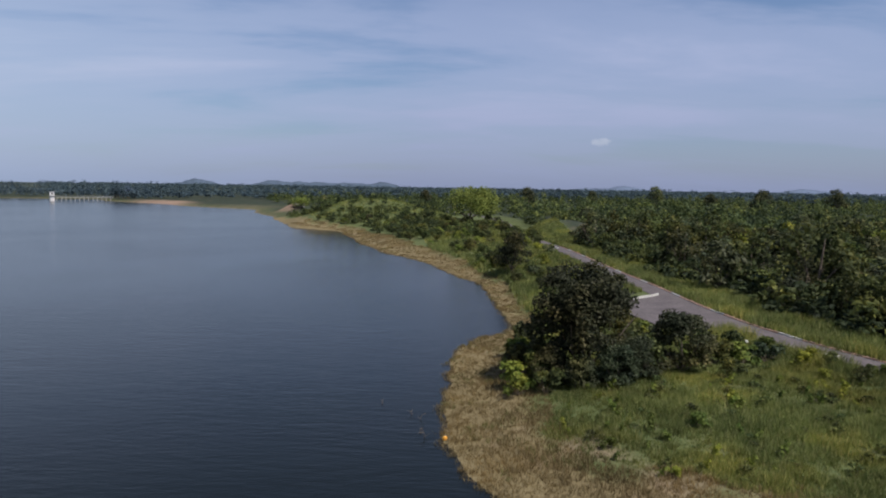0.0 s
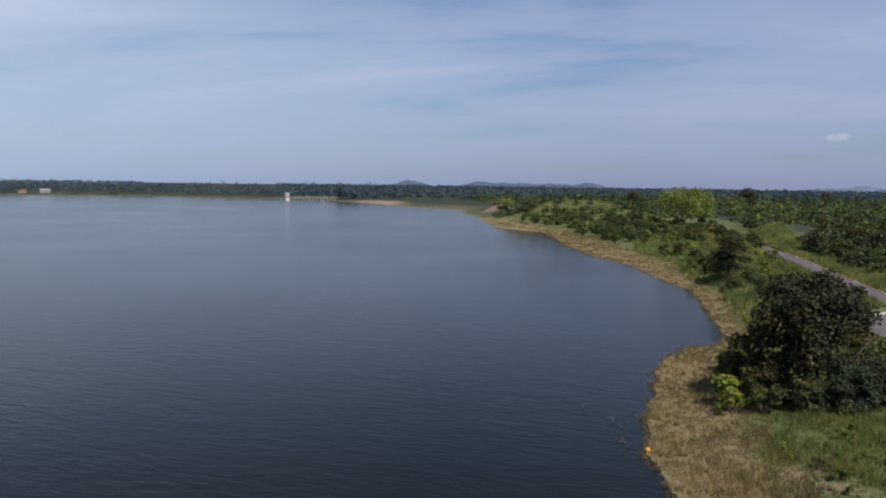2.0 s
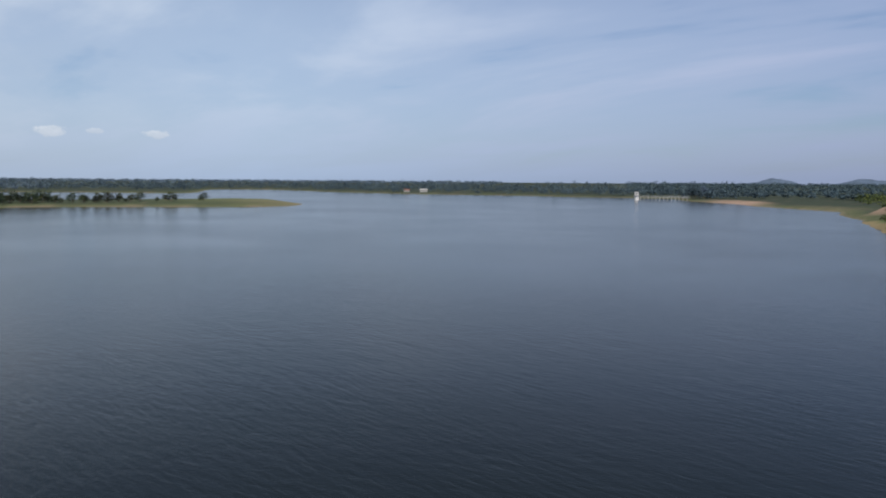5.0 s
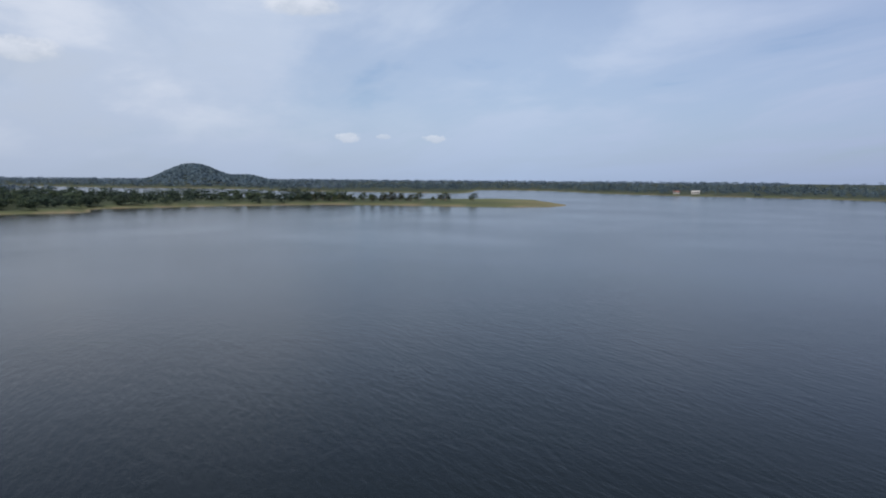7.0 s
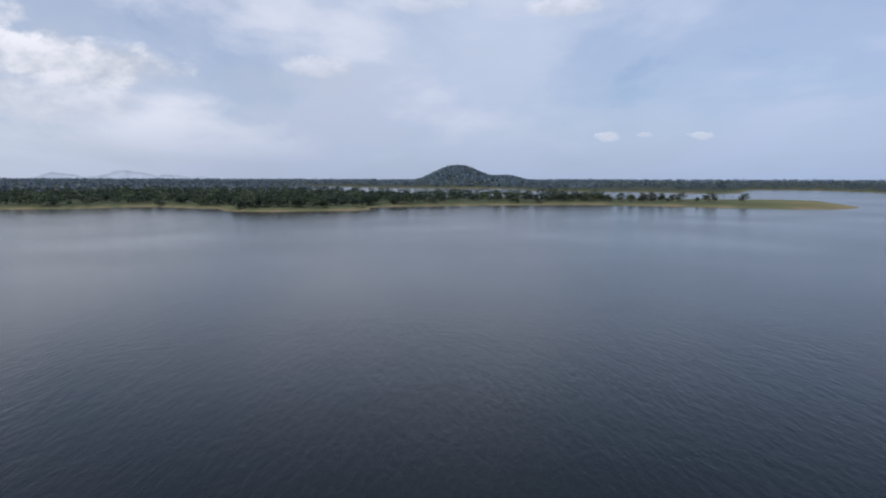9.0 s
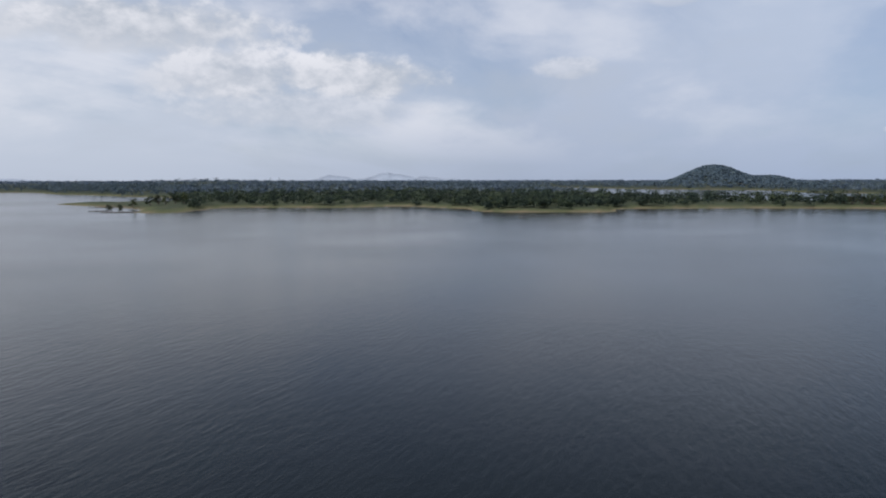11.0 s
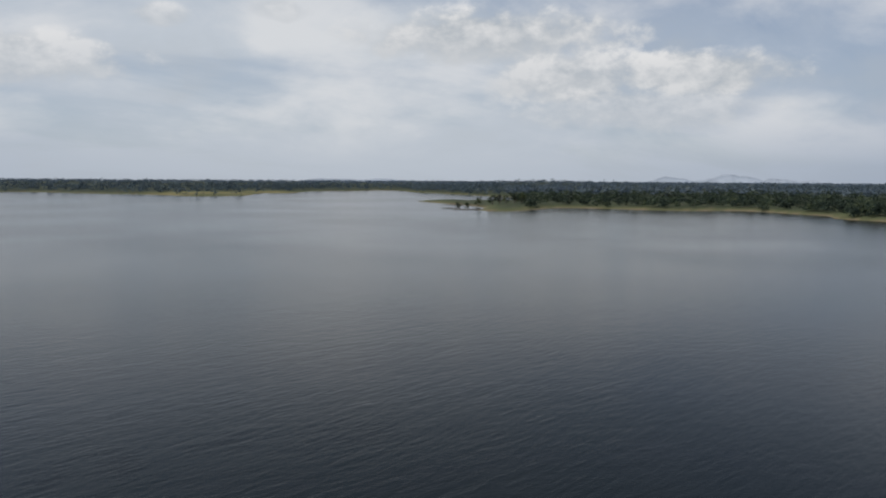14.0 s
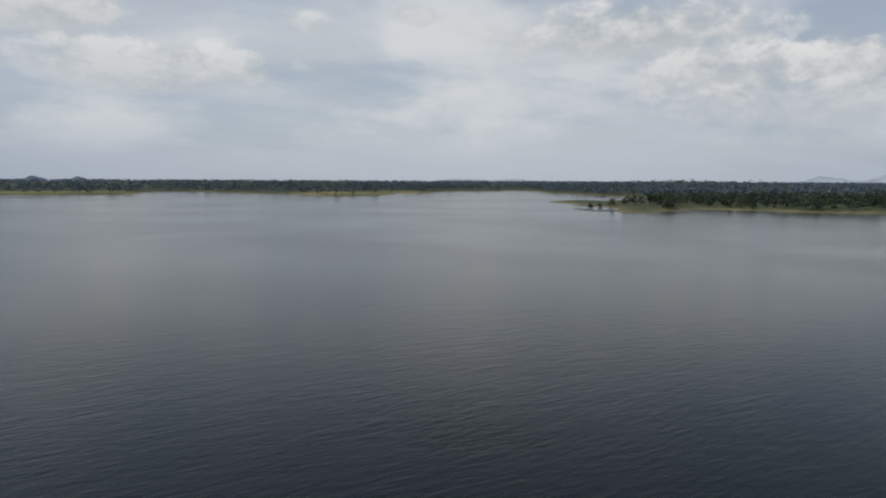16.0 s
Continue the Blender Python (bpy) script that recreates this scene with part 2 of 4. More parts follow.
def ground_material():
    m, nt, b = material("ground")
    at = nt.nodes.new("ShaderNodeAttribute")
    at.attribute_name = "zone"
    sep = nt.nodes.new("ShaderNodeSeparateColor")
    nt.links.new(at.outputs["Color"], sep.inputs[0])
    co = coords(nt)
    n1, n2, n3 = noise_node(nt, co, 0.05, 5.0), noise_node(nt, co, 0.6, 5.0), noise_node(nt, co, 6.0, 4.0)
    green = mix_node(nt, n1, (0.074, 0.092, 0.034), (0.120, 0.138, 0.056))
    green = mix_node(nt, ramp(nt, n2, [(0.5, 0.0), (0.75, 0.35)]), green, (0.12, 0.10, 0.05))
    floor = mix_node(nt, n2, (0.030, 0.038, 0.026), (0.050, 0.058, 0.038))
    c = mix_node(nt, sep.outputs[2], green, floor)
    c = mix_node(nt, sep.outputs[0], c, mix_node(nt, n2, (0.178, 0.138, 0.070), (0.215, 0.170, 0.090)))
    c = mix_node(nt, sep.outputs[1], c, mix_node(nt, n1, (0.25, 0.155, 0.115), (0.32, 0.235, 0.165)))
    c = mix_node(nt, 1.0, c, ramp(nt, n3, [(0.3, 0.7), (0.7, 1.25)]), "MULTIPLY")
    nt.links.new(c, b.inputs["Base Color"])
    b.inputs["Roughness"].default_value = 0.95
    b.inputs["Specular IOR Level"].default_value = 0.08
    bump(nt, b, n3, 0.7, 0.08)
    return m


def water_material():
    m, nt, b = material("lake water")
    co = coords(nt)
    rot = nt.nodes.new("ShaderNodeMapping")
    rot.inputs["Rotation"].default_value = (0, 0, radians(35))
    rot.inputs["Scale"].default_value = (0.45, 1.5, 1.0)
    nt.links.new(co, rot.inputs["Vector"])
    gust = noise_node(nt, co, 0.012, 4.0, 0.5, 0.4)
    small, swell = noise_node(nt, rot.outputs[0], 1.05, 5.0, 0.6, 0.3), noise_node(nt, rot.outputs[0], 0.28, 3.0)
    h = math_node(nt, "MULTIPLY_ADD", swell, 0.8, small)
    h = math_node(nt, "MULTIPLY", h, ramp(nt, gust, [(0.35, 0.45), (0.65, 1.0)]))
    c = mix_node(nt, gust, (0.006, 0.008, 0.008), (0.009, 0.011, 0.009))
    nt.links.new(c, b.inputs["Base Color"])
    nt.links.new(ramp(nt, gust, [(0.30, 0.145), (0.75, 0.185)]), b.inputs["Roughness"])
    b.inputs["IOR"].default_value = 1.27
    bump(nt, b, h, 0.5, WAVE)
    return m


WAVE = 0.11
GROUND, WATER = ground_material(), water_material()


# ---- plan of the lake: its shore, walked with the water on the left hand ----
NORTH_SHORE = [(160, -80), (100, -20), (60, 8), (30, 26), (14, 35), (6, 40), (2.6, 45), (0.9, 51), (0.2, 55), (0.6, 63),
               (1.3, 76), (2.4, 83), (5.3, 90.7), (8.2, 93.6), (10.4, 97.6), (9.9, 103), (9.3, 115), (9.0, 127), (7.2, 143),
               (3.0, 155), (-1.7, 177), (-8.1, 191), (-16.2, 210), (-28, 243), (-39, 278), (-46.5, 303), (-57, 314), (-70, 330), (-93, 390),
               (-120, 462), (-144, 530), (-176, 560), (-222, 600), (-268, 655), (-306, 680), (-345, 718), (-390, 775), (-450, 770)]
WEST_SHORE = [(-495, 752), (-620, 745), (-725, 690), (-857, 672), (-1000, 690), (-1130, 700), (-1219, 630), (-1020, 500),
              (-955, 462), (-925, 415), (-1010, 340), (-1110, 214), (-1300, 190), (-1390, 60), (-1430, -30), (-1560, -110),
              (-1700, -230), (-1660, -300), (-1400, -215), (-1050, -130), (-800, -40), (-690, 70), (-640, 190), (-615, 290),
              (-580, 345), (-520, 340), (-465, 312)]
HEADLAND = [(-450, 283), (-462, 236), (-488, 202), (-508, 172), (-526, 135), (-521, 100), (-512, 55), (-500, 10), (-490, -14), (-472, -25), (-438, -25),
            (-426, -50), (-417, -82), (-425, -108), (-458, -119), (-469, -146), (-488, -182), (-459, -214), (-450, -256), (-440, -286),
            (-424, -296), (-398, -290), (-362, -283), (-354, -308), (-385, -330), (-415, -372), (-436, -420), (-462, -478), (-488, -462),
            (-520, -425), (-580, -420), (-660, -520), (-690, -600)]
SOUTH_SHORE = [(-740, -700), (-790, -820), (-880, -960), (-880, -1010), (-800, -990), (-715, -985), (-650, -940), (-590, -872), (-545, -880),
               (-500, -830), (-437, -752), (-378, -762), (-378, -850), (-346, -950), (-300, -1130), (-240, -1075), (-168, -930),
               (-60, -955), (60, -960), (160, -820), (215, -500), (210, -250)]



def smooth_outline(pts, n=6):
    p = np.array(pts, float)
    out = []
    for i in range(len(p)):
        a, b, c, d = p[i - 1], p[i], p[(i + 1) % len(p)], p[(i + 2) % len(p)]
        for k in range(n):
            t = k / n
            out.append(0.5 * (2 * b + (c - a) * t + (2 * a - 5 * b + 4 * c - d) * t * t + (3 * b - a - 3 * c + d) * t ** 3))
    return np.array(out)


LAKE = smooth_outline(NORTH_SHORE + WEST_SHORE + HEADLAND + SOUTH_SHORE)


def wobble(x, y, size, seed=0.0):
    """Cheap smooth noise over the plan, about -1 to 1."""
    u, v = x / size + seed * 7.3, y / size - seed * 3.1
    return (np.sin(u * 1.3 + 1.7 * np.sin(v * 0.9 + seed)) + np.sin(v * 1.7 + 1.3 * np.sin(u * 1.1 + 2 + seed))
            + 0.6 * np.sin(2.3 * u + 1.9 * v + 4 + seed)) / 2.6


def shore_distance(x, y):
    """Metres to the shore: above nought on land, below on the lake."""
    a, b = LAKE, np.roll(LAKE, -1, 0)
    e = b - a
    ee = (e ** 2).sum(1)
    res = np.empty(len(x))
    for s in range(0, len(x), 20000):
        px, py = x[s:s + 20000, None], y[s:s + 20000, None]
        dx, dy = px - a[:, 0], py - a[:, 1]
        t = np.clip((dx * e[:, 0] + dy * e[:, 1]) / ee, 0, 1)
        d = np.sqrt(((dx - t * e[:, 0]) ** 2 + (dy - t * e[:, 1]) ** 2).min(1))
        cross = (a[:, 1] > py) != (b[:, 1] > py)
        xi = a[:, 0] + (py - a[:, 1]) * e[:, 0] / np.where(e[:, 1] == 0, 1e-9, e[:, 1])
        inside = (cross & (px < xi)).sum(1) % 2 == 1
        res[s:s + 20000] = np.where(inside, -d, d)
    r = np.hypot(x, y)
    amp = np.clip(r / 110, 0.35, 3.0)
    return res + amp * (wobble(x, y, 11.0, 1) * 0.6 + wobble(x, y, 34.0, 2)) + 0.4 * wobble(x, y, 1.7, 4)


ROAD = [(70, 14), (54, 42), (46.4, 60), (41.5, 71.5), (39.3, 78.5), (37.8, 86), (36.6, 95), (36.2, 108), (36.2, 122), (35.0, 138),
        (34.5, 160), (34.0, 181), (32.8, 205), (30, 240), (28, 275), (30, 312), (30, 360), (20, 430), (-20, 560), (-90, 700), (-150, 900)]
ROAD_Z, ROAD_W = 3.0, 3.9


def road_x(y):
    return np.interp(y, [p[1] for p in ROAD], [p[0] for p in ROAD])


def reed_width(y):
    """Breadth of the belt of tan reeds, metres from the waterline."""
    return np.interp(y, [36, 60, 86, 98, 130, 160, 212, 250, 290, 330], [9.0, 8.2, 7.0, 4.6, 4.6, 6.5, 12.5, 13.5, 7.0, 7.0])


def bell(x, y, cx, cy, sx, sy):
    return np.exp(-((x - cx) / sx) ** 2 - ((y - cy) / sy) ** 2)


def ground_height(x, y, sd=None):
    x, y = np.asarray(x, float), np.asarray(y, float)
    sd = shore_distance(x, y) if sd is None else sd
    r = np.hypot(x, y)
    land = 0.10 * np.clip(sd, 0, 5) + 2.2 * (1 - np.exp(-np.clip(sd - 4, 0, None) / 11.0))
    land = land + 0.35 * wobble(x, y, 9.0, 3) * np.clip(sd / 12, 0, 1) + np.clip(sd - 60, 0, 900) * 0.006
    land = land + 10.5 * bell(x, y, -35, 356, 33, 28) + 5.5 * bell(x, y, 46, 262, 15, 26) + 5.0 * bell(x, y, -101, 472, 8, 10)          # grassy knolls
    land = land + 44 * bell(x, y, -1790, 128, 190, 80) + 15 * bell(x, y, -1790, 262, 150, 45)      # the wooded hill
    land = land + 9 * bell(x, y, -1550, -1130, 190, 190)
    low = np.clip(sd * 0.16, -3.5, 0)
    h = np.where(sd > 0, np.maximum(land, 0.03), low)
    near_road = (y > 16) & (y < 880)
    d = np.abs(x - road_x(y))
    k = np.clip((9.0 - d) / 5.0, 0, 1) * near_road
    h = h * (1 - k) + k * (ROAD_Z - 0.06)
    apron = np.clip((3.0 - np.maximum(np.maximum(27.5 - x, x - 39), np.maximum(81 - y, y - 112))) / 3.0, 0, 1)
    return h * (1 - apron) + apron * (ROAD_Z - 0.06)


# ---- mesh helpers ----
def mesh(name, verts, faces, smooth=False):
    """One mesh from arrays: faces as rows of 3 or 4 indices."""
    verts, faces = np.asarray(verts, np.float32), np.asarray(faces, np.int32)
    me = bpy.data.meshes.new(name)
    me.vertices.add(len(verts))
    me.vertices.foreach_set("co", verts.ravel())
    n, k = faces.shape
    me.loops.add(n * k)
    me.loops.foreach_set("vertex_index", faces.ravel())
    me.polygons.add(n)
    me.polygons.foreach_set("loop_start", np.arange(0, n * k, k, dtype=np.int32))
    me.polygons.foreach_set("use_smooth", np.full(n, smooth))
    me.update(calc_edges=True)
    return me


def bm_mesh(name, bm):
    me = bpy.data.meshes.new(name)
    bm.to_mesh(me)
    bm.free()
    return me


def part(name, me, mat, parent=None, label=""):
    ob = new(name, me)
    if not me.materials:
        me.materials.append(mat)
    ob.parent = parent
    return tagged(ob, label)


def thing(name, m, label, category, group="", kind=""):
    ob = new(name)
    ob.matrix_basis = m
    return tagged(ob, label, category, group, kind)


def box(bm, x0, x1, y0, y1, z0, z1, bevel=0.0):
    m = Matrix.Translation(((x0 + x1) / 2, (y0 + y1) / 2, (z0 + z1) / 2)) @ Matrix.Diagonal((x1 - x0, y1 - y0, z1 - z0, 1))
    made = bmesh.ops.create_cube(bm, size=1.0, matrix=m)
    if bevel:
        ed = list({e for v in made["verts"] for e in v.link_edges})
        bmesh.ops.bevel(bm, geom=ed, offset=bevel, segments=2, affect="EDGES")
    return bm


def tube(p0, p1, r0, r1, k=7):
    p0, p1 = np.array(p0, float), np.array(p1, float)
    d = (p1 - p0) / np.linalg.norm(p1 - p0)
    u = np.cross(d, (0.3, 0.9, 0.2))
    u /= np.linalg.norm(u)
    w = np.cross(d, u)
    a = np.arange(k) * 2 * np.pi / k
    ring = np.cos(a)[:, None] * u + np.sin(a)[:, None] * w
    v = np.vstack([p0 + r0 * ring, p1 + r1 * ring])
    i = np.arange(k)
    return v, np.stack([i, (i + 1) % k, (i + 1) % k + k, i + k], 1)


def join(pieces):
    vs, fs, n = [], [], 0
    for v, f in pieces:
        vs.append(v), fs.append(f + n)
        n += len(v)
    return np.vstack(vs), np.vstack(fs)


def cards(rng, pos, nor, size, slim=0.62):
    """Leaf sprays: small folded rhombs round the points, facing their normals."""
    n = len(pos)
    nor = nor / np.linalg.norm(nor, axis=1, keepdims=True)
    u = np.cross(nor, rng.normal(size=(n, 3)))
    u /= np.linalg.norm(u, axis=1, keepdims=True) + 1e-9
    w = np.cross(nor, u)
    s = (size * rng.uniform(0.65, 1.35, n))[:, None]
    v = np.stack([pos + u * s * 0.5, pos + w * s * slim * 0.5 - nor * s * 0.10, pos - u * s * 0.5, pos - w * s * slim * 0.5 - nor * s * 0.10], 1)
    return v.reshape(-1, 3), np.arange(4 * n).reshape(n, 4)


def crown_arrays(rng, n, height, width, base, leaf, lobes=9, shell=0.55, jitter=0.5, lobe=(0.13, 0.27), low=0.30, taper=0.0):
    """Leaf sprays on a cluster of lobes that make an uneven crown."""
    c, rad = [], []
    for i in range(lobes):
        a, k = rng.uniform(0, 2 * np.pi), np.sqrt(rng.uniform(0.02, 1))
        lz = rng.uniform(0.12, 0.86)
        spread = width * 0.5 * math.sqrt(max(0.0, 1 - ((lz - low) / (1.02 - low)) ** 2)) * 0.78 * k * (1 - taper * lz)
        c.append((spread * np.cos(a), spread * np.sin(a), base + (height - base) * lz))
        rad.append(width * rng.uniform(*lobe))
    c, rad = np.array(c), np.array(rad)
    rad = np.minimum(rad, np.minimum(height - c[:, 2] + 0.1 * height, c[:, 2] - base * 0.55 + 0.05))
    pick = rng.choice(lobes, n, p=rad ** 2 / (rad ** 2).sum())
    d = rng.normal(size=(n, 3))
    d /= np.linalg.norm(d, axis=1, keepdims=True)
    d[:, 2] = np.where(d[:, 2] < -0.35, -d[:, 2], d[:, 2])
    p = c[pick] + d * (rad[pick] * rng.uniform(shell, 1.08, n))[:, None] * np.array([1.05, 1.05, 0.85])
    return cards(rng, p, d + rng.normal(scale=jitter, size=(n, 3)) + np.array([0, 0, 0.35]), leaf)


def trunk_arrays(rng, height, width, base, thick):
    pcs = [tube((0, 0, -0.3), (0, 0, base * 0.8), thick * 1.25, thick * 0.8),
           tube((0, 0, base * 0.8), (rng.normal() * 0.3, rng.normal() * 0.3, height * 0.72), thick * 0.8, thick * 0.22)]
    for i in range(6):
        a, z0 = i * 1.05 + rng.uniform(0, 0.6), base * rng.uniform(0.6, 1.15)
        l = width * rng.uniform(0.25, 0.40)
        mid = (l * 0.5 * math.cos(a), l * 0.5 * math.sin(a), z0 + (height - base) * 0.22)
        pcs.append(tube((0, 0, z0), mid, thick * 0.5, thick * 0.32, 5))
        pcs.append(tube(mid, (l * math.cos(a + 0.25), l * math.sin(a + 0.25), z0 + (height - base) * rng.uniform(0.38, 0.55)), thick * 0.32, thick * 0.1, 5))
    return join(pcs)


# ---- ground, one sheet out to the horizon ----
def build_ground():
    az = np.radians(np.concatenate([np.arange(-40, 182, 0.42), np.arange(182, 320, 3.0)]))
    rad = np.concatenate([[4.0, 14, 24, 32], np.geomspace(36, 4900, 240)])
    A, R = np.meshgrid(az, rad)
    x, y = (-np.sin(A) * R).ravel(), (np.cos(A) * R).ravel()
    sd = shore_distance(x, y)
    z = ground_height(x, y, sd)
    na, nr = len(az), len(rad)
    i = np.arange(na)
    rows = [np.stack([k * na + i, (k + 1) * na + i, (k + 1) * na + (i + 1) % na, k * na + (i + 1) % na], 1) for k in range(nr - 1)]
    me = mesh("ground", np.stack([x, y, z], 1), np.vstack(rows)[:, ::-1], True)
    r = np.hypot(x, y)
    reed = np.clip((reed_width(y) - 0.6 + 1.2 * wobble(x, y, 5.0, 5) + 0.7 * wobble(x, y, 1.6, 6) - sd) / 1.2, 0, 1) * (r < 420)
    reed = np.maximum(reed, np.clip((10 - sd) / 4, 0, 1) * (r >= 420) * np.where(r > 700, 0.15, 0.14))
    field = np.maximum(bell(x, y, -430, -830, 75, 60), np.maximum(bell(x, y, -110, -1010, 110, 40), bell(x, y, -560, -890, 40, 35)))
    reed = np.maximum(reed, 0.45 * np.clip(field * 1.6, 0, 1) * (r > 700))
    bare = np.clip((22 + 8 * wobble(x, y, 60, 3) - sd) / 6, 0, 1) * bell(x, y, -232, 650, 130, 75) * np.clip(0.62 + 0.6 * np.sin(x / 22 + 1.2), 0, 1)
    bare = np.maximum(bare, 0.95 * np.clip(1.6 * bell(x, y, -104, 468, 6, 9), 0, 1))
    worn = np.maximum(bell(x, y, 10.8, 49.5, 3.2, 2.8), bell(x, y, 16.5, 44, 4.5, 2.0))
    bare = np.maximum(bare, np.clip(1.0 * worn + 0.5 * wobble(x, y, 1.6, 1) - 0.3, 0, 0.5))
    bare = np.maximum(bare, np.clip((2.5 - sd) / 2, 0, 1) * (r > 420) * np.where(r > 700, 0.2, 0.4))
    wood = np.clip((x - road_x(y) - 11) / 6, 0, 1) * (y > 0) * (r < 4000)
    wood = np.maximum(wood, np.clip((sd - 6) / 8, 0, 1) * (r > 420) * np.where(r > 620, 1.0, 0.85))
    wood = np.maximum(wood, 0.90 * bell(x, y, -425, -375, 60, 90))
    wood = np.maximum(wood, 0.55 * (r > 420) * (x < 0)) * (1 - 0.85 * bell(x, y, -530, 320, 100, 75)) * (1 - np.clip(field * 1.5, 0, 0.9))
    bare = np.maximum(bare, 0.30 * bell(x, y, -480, 310, 60, 40))
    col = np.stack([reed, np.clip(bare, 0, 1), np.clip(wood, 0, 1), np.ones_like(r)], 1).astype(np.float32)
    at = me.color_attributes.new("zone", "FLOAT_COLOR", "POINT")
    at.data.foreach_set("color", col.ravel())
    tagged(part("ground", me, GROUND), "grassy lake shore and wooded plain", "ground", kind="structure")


build_ground()
k = np.arange(96) * 2 * np.pi / 96
bm = bmesh.new()
bm.faces.new([bm.verts.new((2300 * math.cos(a), 2300 * math.sin(a), 0)) for a in k])
tagged(part("water", bm_mesh("water", bm), WATER), "dark blue rippled lake water", "water", kind="structure")
bm = bmesh.new()
bm.faces.new([bm.verts.new((4890 * math.cos(a), 4890 * math.sin(a), -4.5)) for a in k])
tagged(part("lake_bed", bm_mesh("lake_bed", bm), ROCK), "dark lake bed under the water", "ground", kind="structure")


# ---- road, apron and kerbs ----
def build_road():
    ys = np.concatenate([np.arange(20, 240, 4.0), np.arange(240, 700, 12.0)])
    xs = road_x(ys)
    xs = np.convolve(np.pad(xs, 2, mode="edge"), np.ones(5) / 5, "valid")
    t = np.stack([np.gradient(xs), np.gradient(ys)], 1)
    t /= np.linalg.norm(t, axis=1, keepdims=True)
    nrm = np.stack([t[:, 1], -t[:, 0]], 1)
    c = np.stack([xs, ys], 1)
    cols = [c + nrm * w for w in (-ROAD_W / 2, 0, ROAD_W / 2)]
    z = (ROAD_Z, ROAD_Z + 0.05, ROAD_Z)
    v = np.vstack([np.column_stack([q, np.full(len(q), zz)]) for q, zz in zip(cols, z)])
    n = len(xs)
    i = np.arange(n - 1)
    f = np.vstack([np.stack([k * n + i, (k + 1) * n + i, (k + 1) * n + i + 1, k * n + i + 1], 1) for k in (0, 1)])
    road = part("road", mesh("road", v, f, True), ASPHALT)
    tagged(road, "narrow grey asphalt road along the shore", "road", kind="structure")
    return c, nrm


road_c, road_n = build_road()
bm = bmesh.new()
edge = [(road_x(y) - ROAD_W / 2 + 0.05, y) for y in (113.5, 105, 97, 88, 80, 74)]
bm.faces.new([bm.verts.new((float(x), y, ROAD_Z - 0.004)) for x, y in
              edge + [(36.5, 80), (33, 83), (27.6, 86.2), (25.8, 95), (26.6, 103.4), (30, 107.2), (34, 110.6)]])
tagged(part("parking_apron", bm_mesh("apron", bm), ASPHALT), "grey asphalt lay-by beside the road", "pavement", kind="structure")


def kerb_run(name, pts, mats, label, step=1.0, h=0.32, w=0.30):
    """A kerb of separate painted stones along a line."""
    k = tagged(new(name), label, "kerb", kind="structure")
    pts = np.array(pts, float)
    seg = np.linalg.norm(np.diff(pts, axis=0), axis=1)
    cum = np.concatenate([[0], np.cumsum(seg)])
    shapes = []
    for m in mats:
        me = bm_mesh("kerb stone", box(bmesh.new(), -step / 2 + 0.03, step / 2 - 0.03, -w / 2, w / 2, -0.35, h, 0.03))
        me.materials.append(m)
        shapes.append(me)
    rng = np.random.default_rng(4)
    for i, s in enumerate(np.arange(step / 2, cum[-1], step)):
        x, y = np.interp(s, cum, pts[:, 0]), np.interp(s, cum, pts[:, 1])
        j = min(np.searchsorted(cum, s), len(seg)) - 1
        a = math.degrees(math.atan2(*(pts[j + 1] - pts[j])[::-1]))
        me = shapes[int(i // 4) % len(shapes)]
        o = part("stone", me, None, k)
        o.matrix_basis = pose(x, y, ROAD_Z + rng.normal() * 0.02, rng.normal() * 1.2, rng.normal() * 1.2, a + rng.normal() * 1.5)


sel = (road_c[:, 1] > 48) & (road_c[:, 1] < 206)
kerb_run("kerb_road_east", (road_c + road_n * (ROAD_W / 2 + 0.18))[sel], [RED_PAINT, RED_PAINT, RED_PAINT, WHITE_PAINT], "low kerb of faded red and white stones", h=0.15, w=0.24)
kerb_run("kerb_lay_by", [(27.4, 104.4), (28.6, 105.9), (31, 108.2), (34, 110.8), (35.6, 112.4)], [WHITE_PAINT], "white painted kerb round the end of the lay-by", h=0.30, w=0.3)
sel = (road_c[:, 1] > 134) & (road_c[:, 1] < 158)
kerb_run("kerb_road_west", (road_c - road_n * (ROAD_W / 2 + 0.18))[sel][:7], [WHITE_PAINT, CONCRETE], "white painted kerb on the lake side", h=0.30)
kerb_run("kerb_road_bend", [(31.2, 205), (32.2, 201), (33, 197)], [WHITE_PAINT], "white painted kerb at the bend", h=0.30)


# ---- trees and shrubs ----
def make_plant(name, seed, n, height, width, base, leaf, mat, label, category, group, lobes=9, thick=0.0, lobe=(0.13, 0.27), low=0.30, taper=0.0):
    rng = np.random.default_rng(seed)
    t = thing(name, pose(0, 0, -500), label, category, group)
    th = thick or height * 0.028
    part("trunk" if category == "tree" else "stem", mesh("trunk", *trunk_arrays(rng, height, width, base, th), True), BARK, t)
    part("crown", mesh("crown", *crown_arrays(rng, n, height, width, base, leaf, lobes, 0.5, 0.6, lobe, low, taper)), mat, t)
    return t


def stand(proto, x, y, size=1.0, turn=0.0, tall=1.0, sink=0.05):
    z = float(ground_height(np.array([x]), np.array([y]))[0])
    return copy_thing(proto, pose(x, y, z - sink, 0, 0, turn) @ Matrix.Diagonal((size, size, size * tall, 1)))


def remove(ob):
    for o in (*ob.children_recursive, ob):
        bpy.data.objects.remove(o)


